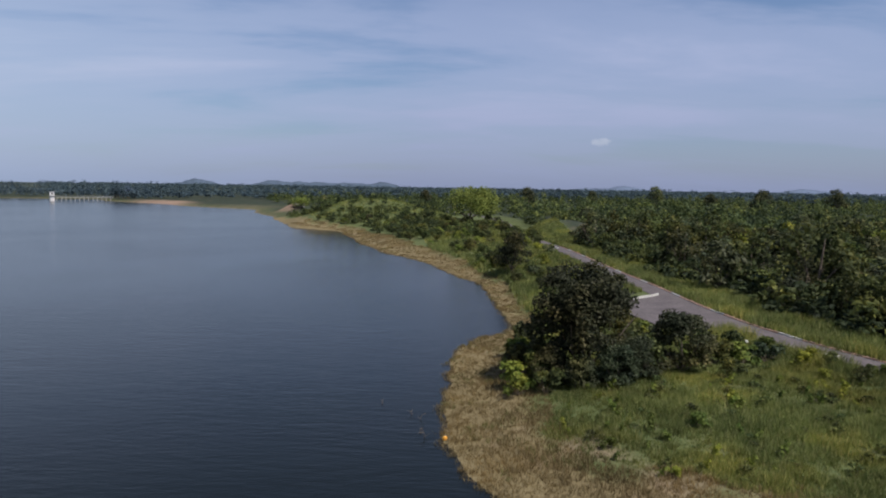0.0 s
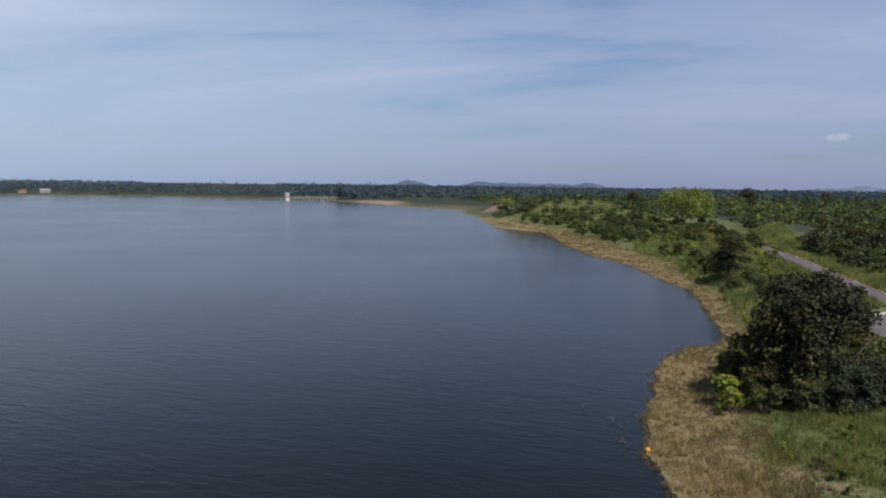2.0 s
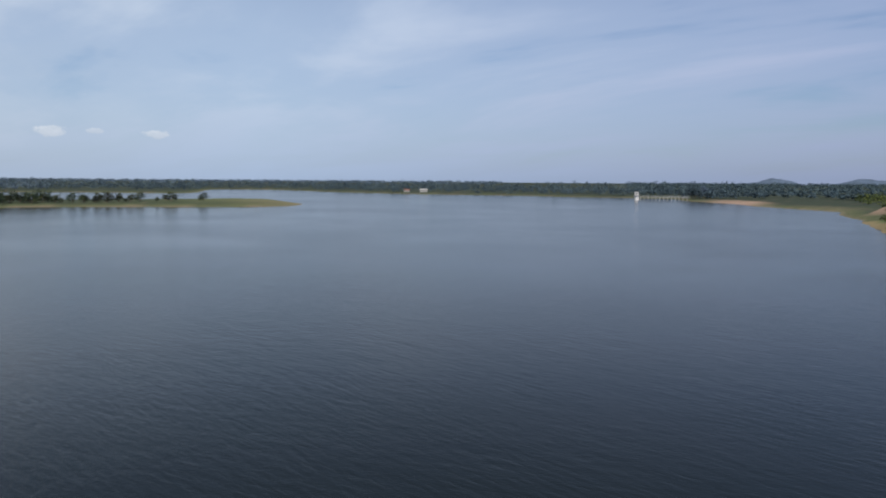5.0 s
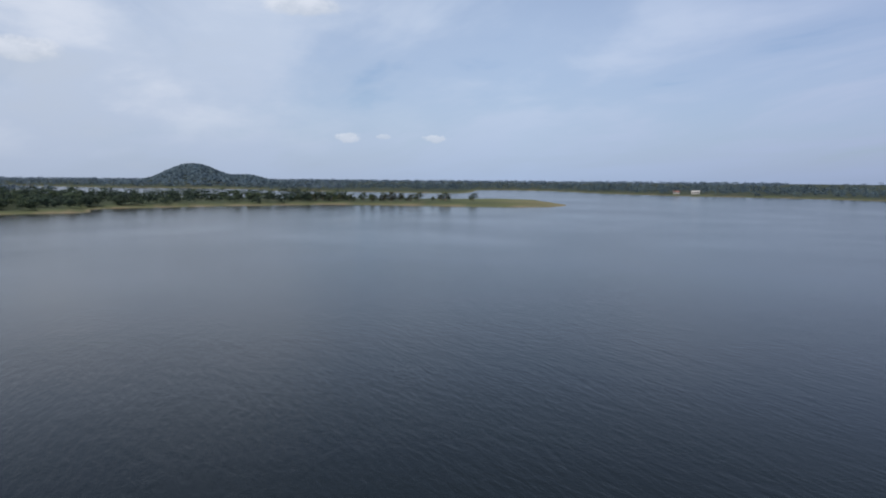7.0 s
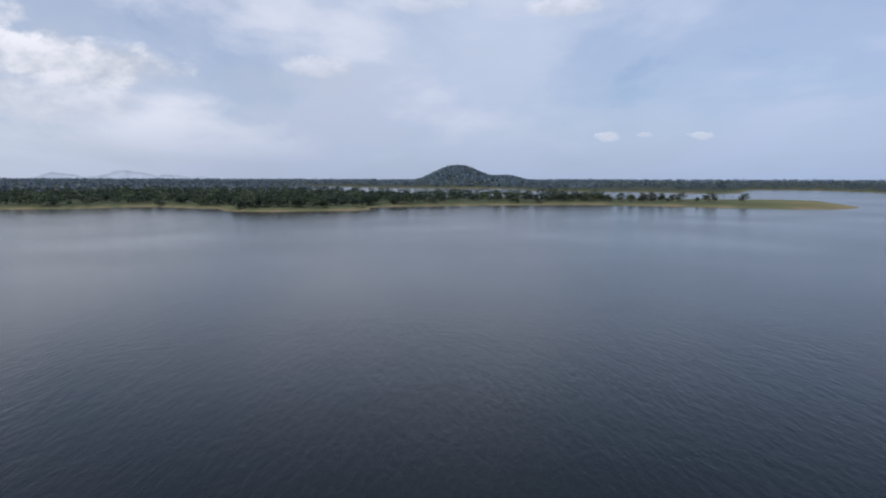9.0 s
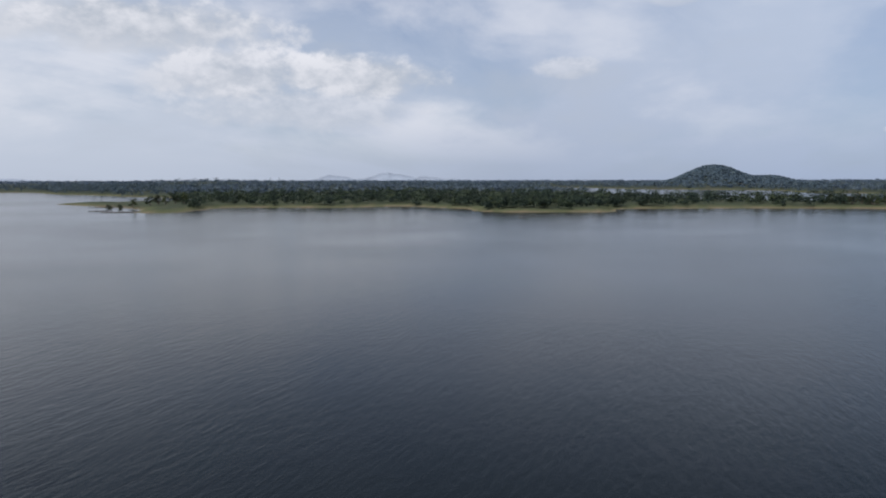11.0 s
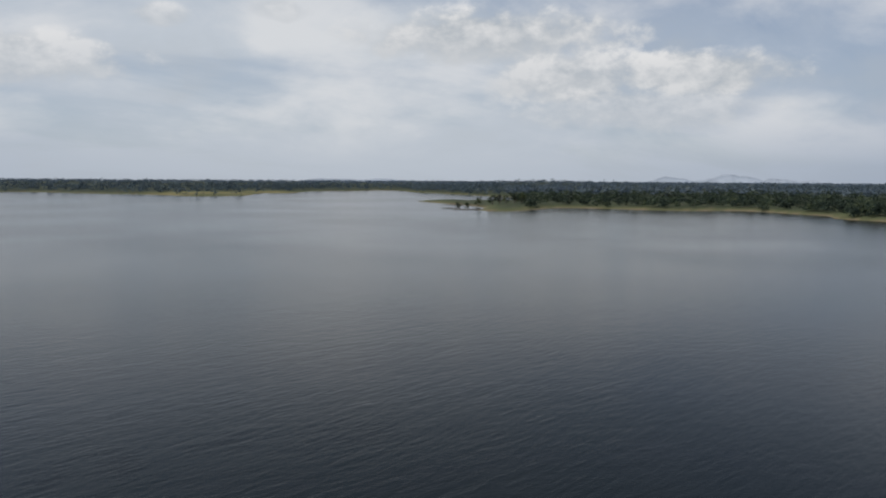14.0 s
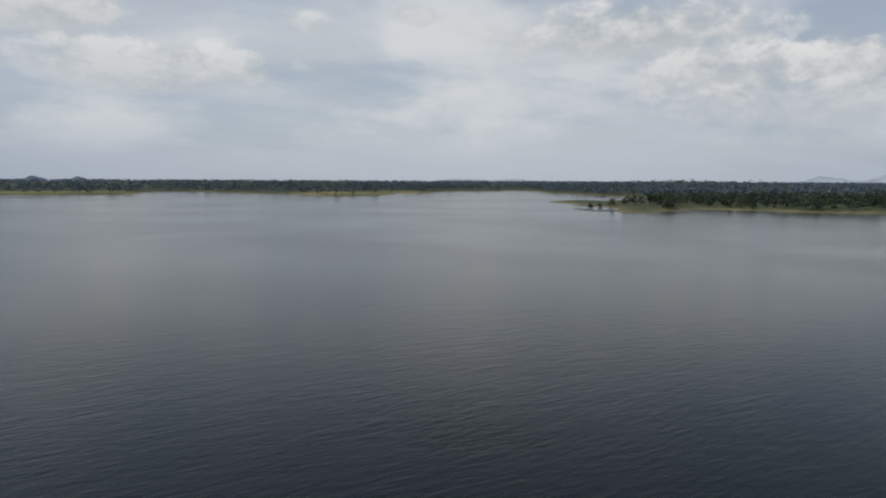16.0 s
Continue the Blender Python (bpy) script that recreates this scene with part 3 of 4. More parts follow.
TREE, SHRUB = "trees of the lakeside wood", "shrubs along the bank"
big = make_plant("tree", 17, 17000, 11.2, 12.6, 0.5, 0.36, LEAF_DARK, "broad dark-leaved tree on the grassy bank", "tree", "", 64, 0.30, (0.07, 0.145), 0.20, 0.25)
stand(big, 13.9, 66.8, 1.04, 20)
bush = make_plant("bush", 12, 7000, 6.4, 9.2, 0.2, 0.32, LEAF_DARK, "large dark-leaved bush beside the broad tree", "bush", "", 46, 0.0, (0.07, 0.14), 0.12, 0.3)
stand(bush, 23.6, 66.5, 1.0, 70)
stand(bush, 18.2, 64.6, 0.66, 200)
stand(bush, 10.2, 65.0, 0.55, 300)
stand(bush, 16.4, 62.8, 0.62, 130)
stand(bush, 12.9, 62.9, 0.5, 250)
dark = make_plant("tree", 13, 2600, 9.5, 8.5, 1.2, 0.5, LEAF_DARK, "dark round-crowned tree between shore and road", "tree", "", 14)
stand(dark, 15.2, 150, 1.0, 10)
yellow = make_plant("tree", 14, 6500, 14.5, 26, 1.5, 0.8, LEAF_YELLOW, "wide yellow-green tree above the bank", "tree", "", 26, 0.5)
stand(yellow, 13, 330, 1.12, 0)
stand(yellow, -95, 464, 0.5, 50)
stand(dark, -79, 463, 1.15, 80)
for az, r, s in [(-7, 560, 1.8), (-17, 620, 2.0), (-24.5, 520, 1.8), (-29.5, 560, 1.9), (1.5, 600, 1.5), (-12, 640, 1.5), (-21, 600, 1.4)]:
    stand(dark, -math.sin(radians(az)) * r, math.cos(radians(az)) * r, s, az * 31)

wood_kinds = [make_plant("tree", 20 + i, 560, h, w, b, 0.68, m, lab, "tree", TREE, 12)
              for i, (h, w, b, m, lab) in enumerate([
                  (8.0, 8.5, 0.7, LEAF_MID, "green broad-leaved tree of the wood"), (6.5, 7.6, 0.5, LEAF_DARK, "dark broad-leaved tree of the wood"),
                  (9.5, 8.5, 1.0, LEAF_MID, "tall green tree of the wood"), (5.5, 7.5, 0.4, LEAF_MID, "low spreading green tree of the wood"),
                  (7.0, 6.5, 0.8, LEAF_LIGHT, "fresh light-green tree of the wood"), (8.5, 9.0, 0.6, LEAF_DARK, "wide dark tree of the wood")])]
shrub_kinds = [make_plant("shrub", 40 + i, 420, h, w, 0.15, 0.42, m, lab, "shrub", SHRUB, 8)
               for i, (h, w, m, lab) in enumerate([
                   (2.6, 3.4, LEAF_MID, "round green shrub on the bank"), (2.0, 3.0, LEAF_LIGHT, "fresh light-green shrub on the bank"),
                   (3.4, 4.0, LEAF_MID, "tall green shrub on the bank"), (2.8, 3.6, LEAF_DARK, "dark green shrub on the bank")])]
rng = np.random.default_rng(7)

# shrubs round the broad tree and along the verge
for kind, x, y, s in [(1, 7.6, 65.4, 1.25), (0, 8.2, 68.6, 1.6), (1, 8.6, 72.4, 1.6), (0, 9.8, 76, 1.5), (1, 7.2, 62.6, 0.9), (0, 9.6, 62.2, 1.0), (1, 10.6, 82, 1.3), (0, 13, 88, 1.4), (1, 16, 84, 1.3), (2, 21, 80, 1.2), (1, 24, 82, 1.0), (0, 9.8, 65.5, 1.2), (3, 12.5, 63, 0.9), (3, 17.5, 62.8, 0.9), (2, 20.2, 66, 1.2), (2, 11.2, 77, 1.2), (0, 12.4, 62, 0.6), (0, 28, 70, 1.1), (1, 31, 70, 1.2),
                      (3, 33.5, 70.5, 1.0), (1, 36, 68, 0.8), (1, 34.5, 73.5, 0.9), (0, 31.5, 74.5, 1.1), (1, 37.5, 70, 0.7), (0, 38.6, 67.5, 0.6), (2, 28.5, 75.5, 0.9), (1, 26, 71, 1.0), (0, 39.8, 64, 0.5), (1, 36.5, 64.5, 0.5), (0, 27.5, 64.5, 0.9), (2, 20, 72, 1.2), (3, 19.5, 63.5, 0.7), (1, 15.5, 44.5, 0.4), (1, 12.3, 49, 0.45), (1, 20, 52, 0.6)]:
    stand(shrub_kinds[kind], x, y, s, rng.uniform(0, 360))

for kind, x, y, s in [(1, 43, 61, 0.75), (0, 44.6, 59, 0.8), (1, 41.4, 64, 0.6), (0, 46, 56.5, 0.8), (1, 48, 54, 0.9), (2, 38.5, 62.5, 0.5), (0, 50, 51, 0.9)]:
    stand(shrub_kinds[kind], x, y, s, rng.uniform(0, 360))
# weeds and low bushes in the meadow
weed = make_plant("weed", 48, 90, 0.9, 1.1, 0.08, 0.26, LEAF_LIGHT, "leafy light-green weed in the meadow", "weed", "weeds in the meadow", 6)
for i in range(70):
    y = rng.uniform(44, 66)
    x = rng.uniform(9, 0.62 * y + 4)
    stand(weed, x, y, rng.uniform(0.5, 1.1), rng.uniform(0, 360), rng.uniform(0.9, 1.5))
remove(weed)
clump = make_plant("weed", 49, 130, 0.9, 1.5, 0.05, 0.22, LEAF_MID, "low dark-green weed clump in the meadow", "weed", "weeds in the meadow", 8)
for i in range(60):
    y = 43 + 24 * rng.uniform() ** 1.2
    stand(clump, rng.uniform(11 + max(0, 49 - y) * 1.1, 0.62 * y + 4), y, rng.uniform(0.5, 1.15), rng.uniform(0, 360), rng.uniform(0.8, 1.3))
remove(clump)

# shrubs that crowd the road where it bends
for i in range(20):
    y = 208 + i * 5.0
    stand(shrub_kinds[i % 3], float(road_x(y)) - 3.2 - 2.5 * (i % 2), y, rng.uniform(1.1, 1.6), rng.uniform(0, 360))

# shrubs on the bank between reeds and road
made, tries = 0, 0
while made < 175 and tries < 3000:
    tries += 1
    y = 96 + 240 * rng.uniform() ** 1.3
    x = rng.uniform(-60, 32)
    sd = float(shore_distance(np.array([x]), np.array([y]))[0])
    gap = road_x(y) - x
    if sd < reed_width(y) + 0.8 or gap < 5 or (y < 117 and x > 23.5):
        continue
    if gap < 14 and rng.uniform() < 0.6:
        continue
    kind = rng.choice(4, p=[0.35, 0.22, 0.28, 0.15])
    stand(shrub_kinds[kind], x, y, rng.uniform(0.7, 1.6), rng.uniform(0, 360), rng.uniform(0.8, 1.1))
    made += 1

# the wood east of the road, its nearest trees
made = 0
while made < 290:
    y = rng.uniform(30, 250)
    x = road_x(y) + rng.uniform(11, 150)
    if math.hypot(x, y) > 250 or x > y * 0.8 + 25:
        continue
    if math.hypot(x - 46, y - 262) < 30:
        continue
    kind = rng.choice(6, p=[0.24, 0.26, 0.14, 0.15, 0.05, 0.16])
    stand(wood_kinds[kind], x, y, 0.55 + 0.9 * rng.uniform() ** 1.5, rng.uniform(0, 360), rng.uniform(0.85, 1.15))
    made += 1
for t in [big, bush, dark, yellow] + wood_kinds + shrub_kinds:
    remove(t)


def woods(name, xs, ys, n, leaf, hs, ws, mat, label, seed, flat=0.1, shell=0.75, lobes=8, jitter=0.4):
    """A wood of trees nobody could count: leaf crowns and stems in one mesh."""
    rng = np.random.default_rng(seed)
    protos = [crown_arrays(np.random.default_rng(seed + 50 + i), n, 1.0, 1.0, flat, 1.0, lobes, shell, jitter, (0.15, 0.26), 0.2) for i in range(5)]
    z = ground_height(xs, ys)
    pieces = []
    for i, (x, y, zz) in enumerate(zip(xs, ys, z)):
        pts, nrm = protos[i % 5][0].reshape(-1, 4, 3), None
        mid = pts.mean(1, keepdims=True)
        h, w = hs[i], ws[i]
        a = rng.uniform(0, 6.28)
        rot = np.array([[math.cos(a), -math.sin(a), 0], [math.sin(a), math.cos(a), 0], [0, 0, 1]])
        v = (mid * (w, w, h) + (pts - mid) * leaf) @ rot.T + (x, y, zz - 0.2)
        pieces.append(v.reshape(-1, 3))
    v = np.vstack(pieces)
    f = np.arange(len(v)).reshape(-1, 4)
    me = mesh(name, v, f)
    tone = me.attributes.new("crown", "FLOAT", "POINT")
    tone.data.foreach_set("value", np.repeat(rng.uniform(size=len(xs)), 4 * n).astype(np.float32))
    tagged(part(name, me, mat), label, "woodland", kind="stuff")


def scatter(rng, n, a0, a1, r0, r1, power=1.0):
    a = np.radians(rng.uniform(a0, a1, n))
    r = r0 + (r1 - r0) * rng.uniform(size=n) ** power
    x, y = -np.sin(a) * r, np.cos(a) * r
    return x, y, r, shore_distance(x, y)


# young growth between the nearer trees
x, y, r, sd = scatter(rng, 2600, -40, -4, 70, 330, 0.8)
ok = (x > road_x(y) + 8) & (np.hypot((x - 46) / 24, (y - 262) / 34) > 1)
x, y, r = x[ok][:900], y[ok][:900], r[ok][:900]
woods("undergrowth", x, y, 78, 0.95, rng.uniform(2.0, 6.0, len(x)), rng.uniform(4, 8, len(x)), WOOD_MID, "green young growth under the trees of the wood", 59)

# the wood farther off, north and east
x, y, r, sd = scatter(rng, 5200, -40, 14, 240, 900, 1.2)
ok = (sd > 18) & ((x > road_x(y) + 11) | ((y > 330) & (sd > 30))) & (np.hypot((x - 46) / 22, (y - 262) / 32) > 1) & (np.hypot((x + 12) / 34, (y - 356) / 36) > 1) \
    & (np.hypot(x - 13, y - 335) > 14) & (np.abs(x - road_x(y)) > 6)
x, y, r = x[ok][:2300], y[ok][:2300], r[ok][:2300]
woods("woodland_mid", x, y, 60, 1.35, 4.5 + 7.5 * rng.uniform(size=len(x)) ** 1.8, rng.uniform(6, 12, len(x)), WOOD_MID, "dense green wood on the plain behind the road", 60)
x, y, r, sd = scatter(rng, 5200, -40, 30, 800, 3600, 1.6)
ok = (sd > 25)
x, y, r = x[ok], y[ok], r[ok]
woods("woodland_far", x, y, 28, 2.8, np.where(rng.uniform(size=len(x)) < 0.04, 15, rng.uniform(6, 12, len(x))), rng.uniform(9, 15, len(x)) * (1 + r / 3000), LEAF_FAR_HAZED, "far dark woods on the northern plain", 61, 0.1, 0.85, 5, 0.2)

# bushes on the grassy knolls by the bank
x, y, r, sd = scatter(rng, 900, 0, 14, 235, 470)
ok = (sd > reed_width(y) + 1.0) & (y < 420) & ((np.hypot((x + 36) / 20, (y - 352) / 16) > 1.0) | (rng.uniform(size=len(x)) < 0.15))
x, y = x[ok][:420], y[ok][:420]
woods("bank_scrub", x, y, 140, 0.65, rng.uniform(1.5, 4.2, len(x)), rng.uniform(3, 6, len(x)), WOOD_MID, "green scrub on the bank and the grassy knoll", 62)

# the headland's woods
x, y, r, sd = scatter(rng, 9000, 74, 133, 440, 1000, 1.5)
ok = (sd > 8 + 5 * wobble(x, y, 25, 4)) & ~((r > 620) & (rng.uniform(size=len(r)) < 0.55)) & (y < 190) & (np.degrees(np.arctan2(-x, y)) < 127.0 + 1.5 * (r > 580))
x, y, r = x[ok][:1300], y[ok][:1300], r[ok][:1300]
size = 0.55 + 0.65 * rng.uniform(size=len(x)) ** 1.3
woods("headland_wood", x, y, 120, 1.1, size * 7.6, size * rng.uniform(8, 12, len(x)), LEAF_HEAD, "mixed green wood on the low headland", 63)
x, y, r, sd = scatter(rng, 3000, 74, 137, 800, 3300, 1.3)
ok = (sd > 16) & ((x < -900) | (y < 0)) & (np.hypot((x + 1790) / 330, (y - 170) / 250) > 1)
x, y, r = x[ok], y[ok], r[ok]
woods("headland_far_wood", x, y, 28, 2.4, rng.uniform(7, 11, len(x)), rng.uniform(9, 15, len(x)) * (1 + r / 3000), LEAF_FAR_HAZED, "far woods on the plain behind the headland", 64, 0.1, 0.85, 5, 0.2)

# far shores west and south
x, y, r, sd = scatter(rng, 15000, 22, 180, 780, 2000, 1.0)
clear = np.maximum(bell(x, y, -430, -830, 75, 60), np.maximum(bell(x, y, -110, -1010, 110, 40), bell(x, y, -560, -890, 40, 35)))
ok = (sd > 7 + 7 * wobble(x, y, 70, 6)) & ((clear < 0.45) | (rng.uniform(size=len(sd)) < 0.06)) & ((sd < 260) | (rng.uniform(size=len(sd)) < 0.25)) & ((r > 1150) | (y > 550) | (y < -600)) & (np.hypot((x + 1790) / 330, (y - 170) / 250) > 1)
x, y, r = x[ok][:3700], y[ok][:3700], r[ok][:3700]
woods("far_shore_wood", x, y, 34, 2.2, np.where(rng.uniform(size=len(x)) < 0.06, 16.5, rng.uniform(5, 12.5, len(x))), rng.uniform(11, 19, len(x)), LEAF_FAR_HAZED, "belt of dark trees along the far shore", 65, 0.0, 0.85, 5, 0.2)
x, y, r, sd = scatter(rng, 2600, 40, 180, 2000, 4200, 1.3)
ok = sd > 20
x, y, r = x[ok], y[ok], r[ok]
woods("horizon_wood", x, y, 18, 5.0, rng.uniform(8, 12, len(x)), rng.uniform(25, 50, len(x)), LEAF_HILL_HAZED, "woods out to the horizon, blue with painted haze", 66, 0.0, 0.9, 4, 0.15)
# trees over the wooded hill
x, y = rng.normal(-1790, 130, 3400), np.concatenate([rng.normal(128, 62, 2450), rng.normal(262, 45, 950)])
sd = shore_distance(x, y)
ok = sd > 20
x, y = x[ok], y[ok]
woods("hill_wood", x, y, 18, 5.0, rng.uniform(4, 7.5, len(x)), rng.uniform(11, 18, len(x)), LEAF_HILL_HAZED, "trees that cover the lone rounded hill", 67, 0.0, 0.9, 3, 0.12)

# single trees on the bare end of the spit
spit = make_plant("tree", 90, 520, 7.2, 9.0, 0.6, 0.85, LEAF_SPIT, "dark lone tree on the grassy spit", "tree", "trees on the spit", 14)
for az, r, s in [(63.7, 565, 0.95), (66.0, 560, 1.05), (66.4, 566, 0.7), (68.2, 568, 1.0), (68.9, 560, 0.85), (69.7, 566, 0.9), (70.4, 562, 1.05), (71.0, 570, 0.9), (72.0, 560, 0.8),
                 (72.7, 566, 1.0), (73.8, 560, 0.85), (74.6, 568, 0.95), (75.3, 562, 1.1), (76.0, 566, 0.9), (76.6, 560, 0.8), (77.2, 566, 0.9)]:
    a = radians(az)
    stand(spit, -math.sin(a) * r, math.cos(a) * r, s, az * 77, 1.0)
for i in range(22):
    az, r = rng.uniform(67, 79), rng.uniform(556, 585)
    stand(spit, -math.sin(radians(az)) * r, math.cos(radians(az)) * r, rng.uniform(0.35, 0.75), az * 91, 1.0)
for az, r, s in [(132.6, 545, 0.55), (131.9, 540, 0.5), (131.0, 545, 0.75), (129.8, 540, 0.9), (129.2, 545, 0.85), (128.7, 540, 0.8), (128.0, 545, 0.9), (127.4, 548, 1.0)]:
    a = radians(az)
    stand(spit, -math.sin(a) * r, math.cos(a) * r, s, az * 77, 1.2)
remove(spit)


# ---- grass and reeds ----
def blades(name, xs, ys, h, w, per, mat, label, seed, lean=0.25):
    rng = np.random.default_rng(seed)
    x, y = np.repeat(xs, per), np.repeat(ys, per)
    n = len(x)
    x, y = x + rng.normal(0, 0.13, n), y + rng.normal(0, 0.13, n)
    z = np.repeat(ground_height(xs, ys), per) - 0.05
    a = rng.uniform(0, 6.28, n)
    hh = np.repeat(h, per) * rng.uniform(0.6, 1.15, n)
    dx, dy = np.cos(a), np.sin(a)
    lx, ly = rng.normal(0, lean, n) * hh, rng.normal(0, lean, n) * hh
    ww = np.repeat(w, per) * 0.5
    b0 = np.stack([x - dx * ww, y - dy * ww, z], 1)
    b1 = np.stack([x + dx * ww, y + dy * ww, z], 1)
    tip = np.stack([x + lx, y + ly, z + hh], 1)
    v = np.stack([b0, b1, tip], 1).reshape(-1, 3)
    tagged(part(name, mesh(name, v, np.arange(3 * n).reshape(n, 3)), mat), label, "grass", kind="stuff")


n = 66000
x, y = rng.uniform(4, 60, n), 38 + 70 * rng.uniform(size=n) ** 1.5
sd = shore_distance(x, y)
inner = sd - reed_width(y) - 1.3 * wobble(x, y, 4, 2) - 0.8 * wobble(x, y, 1.5, 7)
ok = (inner > 0) & (x < road_x(y) - 2.6) & ~((x > 26.4) & (y > 84) & (y < 113)) & (x < y * 0.72 + 6)
x, y, inner = x[ok], y[ok], inner[ok]
tuft = np.clip(0.62 + 0.34 * wobble(x, y, 3.6, 8) + 0.30 * wobble(x, y, 1.1, 4) + 0.18 * wobble(x, y, 0.5, 5), 0.16, 1.35) * np.clip(0.45 + inner / 4, 0.45, 1)
tuft = tuft * (1 + 0.9 * np.clip(1 - (road_x(y) - x - 2.6) / 4.5, 0, 1) * (y < 84))
worn = np.clip(bell(x, y, 11.5, 49.5, 3.2, 3.0) * 1.3 + 0.5 * wobble(x, y, 1.8, 1), 0, 1)
keep = rng.uniform(size=len(x)) > 0.8 * worn
blades("tall_grass", x[keep], y[keep], tuft[keep], np.full(keep.sum(), 0.06), 8, GRASS_GREEN, "soft tufted green grass on the bank", 70, 0.30)
n = 17000
y = 40 + 230 * rng.uniform(size=n) ** 1.4
x = road_x(y) + 2.5 + 11 * rng.uniform(size=n)
n = 16000
y2 = 104 + 230 * rng.uniform(size=n) ** 1.4
x2 = road_x(y2) - 2.6 - 34 * rng.uniform(size=n)
sd = shore_distance(x2, y2)
ok = (sd > reed_width(y2) - 0.5) & ~((x2 > 25) & (y2 < 114))
x, y = np.concatenate([x, x2[ok]]), np.concatenate([y, y2[ok]])
blades("verge_grass", x, y, np.clip(1.15 + 0.4 * wobble(x, y, 5, 9) + 0.3 * wobble(x, y, 1.5, 3), 0.4, 1.9), 0.06 + np.hypot(x, y) * 0.0008, 5, GRASS_GREEN, "long grass on the road's verges", 71)
n = 230000
y = 34 + 300 * rng.uniform(size=n) ** 1.8
x = rng.uniform(-75, 34, n)
sd = shore_distance(x, y)
wide = reed_width(y) + 0.6 + 1.2 * wobble(x, y, 5.0, 5) + 0.7 * wobble(x, y, 1.6, 6)
ok = (sd > -0.9) & (sd < wide) & (wobble(x, y, 1.3, 3) + 0.9 > np.clip(-sd * 1.5, 0, 2))
x, y, sd = x[ok][:52000], y[ok][:52000], sd[ok][:52000]
far = np.hypot(x, y)
high = np.clip(0.36 + 0.16 * wobble(x, y, 2.6, 9) + 0.12 * wobble(x, y, 0.8, 2), 0.12, 0.75) * np.interp(far, [45, 90, 160], [1.25, 1.0, 0.7])
blades("reeds", x, y, high, 0.035 + far * 0.0005, 5, REED_TAN, "dry tan reeds and sedge along the waterline", 72, 0.38)
ok = rng.uniform(size=len(x)) < 0.16 * (wobble(x, y, 2.3, 11) > 0.15)
blades("green_sedge", x[ok], y[ok], high[ok] * 1.1, 0.04 + far[ok] * 0.0004, 6, GRASS_GREEN, "green sedge growing through the dry reeds", 74, 0.35)


x, y = rng.uniform(-80, 12, 9000), rng.uniform(300, 400, 9000)
sd = shore_distance(x, y)
ok = (sd > 9) & (np.hypot((x + 35) / 40, (y - 350) / 34) < 1)
x, y = x[ok], y[ok]
blades("knoll_grass", x, y, np.clip(0.9 + 0.5 * wobble(x, y, 6, 2), 0.3, 1.6), np.full(len(x), 0.32), 3, GRASS_GREEN, "rough green grass on the knoll", 73)


# ---- intake tower and footbridge ----
def build_tower(x, y, turn):
    t = thing("intake_tower", pose(x, y, 0, 0, 0, turn), "white round intake tower standing in the lake", "tower")
    v, f = join([tube((0, 0, -4), (0, 0, 4.6), 2.5, 2.2, 20), tube((0, 0, 4.6), (0, 0, 5.1), 2.9, 2.9, 20)])
    part("shaft", mesh("shaft", v, f, True), WALL_WHITE, t)
    bm = bmesh.new()
    bmesh.ops.create_cone(bm, cap_ends=True, segments=20, radius1=3.3, radius2=3.3, depth=0.3, matrix=Matrix.Translation((0, 0, 5.2)))
    part("deck", bm_mesh("deck", bm), CONCRETE, t)
    bm = bmesh.new()
    box(bm, -2.0, 2.0, -2.0, 2.0, 5.35, 8.6, 0.08)
    cab = part("cabin", bm_mesh("cabin", bm), WALL_WHITE, t)
    bm = bmesh.new()
    box(bm, -2.5, 2.5, -2.5, 2.5, 8.6, 8.95, 0.08)
    part("roof", bm_mesh("roof", bm), WALL_WHITE, t)
    for i in range(4):
        bm = bmesh.new()
        box(bm, -0.6, 0.6, -2.06, -1.98, 6.2, 7.7)
        o = part("window", bm_mesh("window", bm), DARK_OPENING, cab)
        o.matrix_basis = pose(0, 0, 0, 0, 0, 90 * i)


def build_bridge(p, q):
    p, q = Vector(p), Vector(q)
    l = (q - p).length
    turn = math.degrees(math.atan2(q.y - p.y, q.x - p.x))
    b = thing("footbridge", pose(p.x, p.y, 0, 0, 0, turn), "slender white footbridge from the shore to the intake tower", "bridge")
    part("deck", bm_mesh("deck", box(bmesh.new(), 0, l, -0.8, 0.8, 3.3, 3.8, 0.05)), CONCRETE, b)
    post = bm_mesh("pier", box(bmesh.new(), -0.25, 0.25, -0.6, 0.6, -4, 3.5, 0.04))
    rail_post = bm_mesh("post", box(bmesh.new(), -0.07, 0.07, -0.07, 0.07, 3.8, 5.0))
    for i in range(int(l // 4) + 1):
        part("pier", post, CONCRETE, b).matrix_basis = pose(i * 4.0 + 1, 0, 0)
    for side in (-0.72, 0.72):
        for i in range(int(l // 2)):
            part("post", rail_post, STEEL, b).matrix_basis = pose(i * 2.0 + 0.5, side, 0)
        part("rail", bm_mesh("rail", box(bmesh.new(), 0, l, side - 0.06, side + 0.06, 4.9, 5.05)), STEEL, b)


build_tower(-384, 686, 29)
build_bridge((-381, 687, 0), (-337, 714, 0))
grove = make_plant("tree", 91, 700, 12, 11, 0.8, 1.2, LEAF_FAR_HAZED, "dark bushy tree at the bridge landing", "tree", "trees at the bridge landing", 12)
for gx, gy, gs in [(-338, 728, 1.0), (-330, 722, 0.9), (-346, 738, 1.2), (-322, 730, 0.95), (-334, 742, 1.15)]:
    stand(grove, gx, gy, gs, gx * 13)
remove(grove)


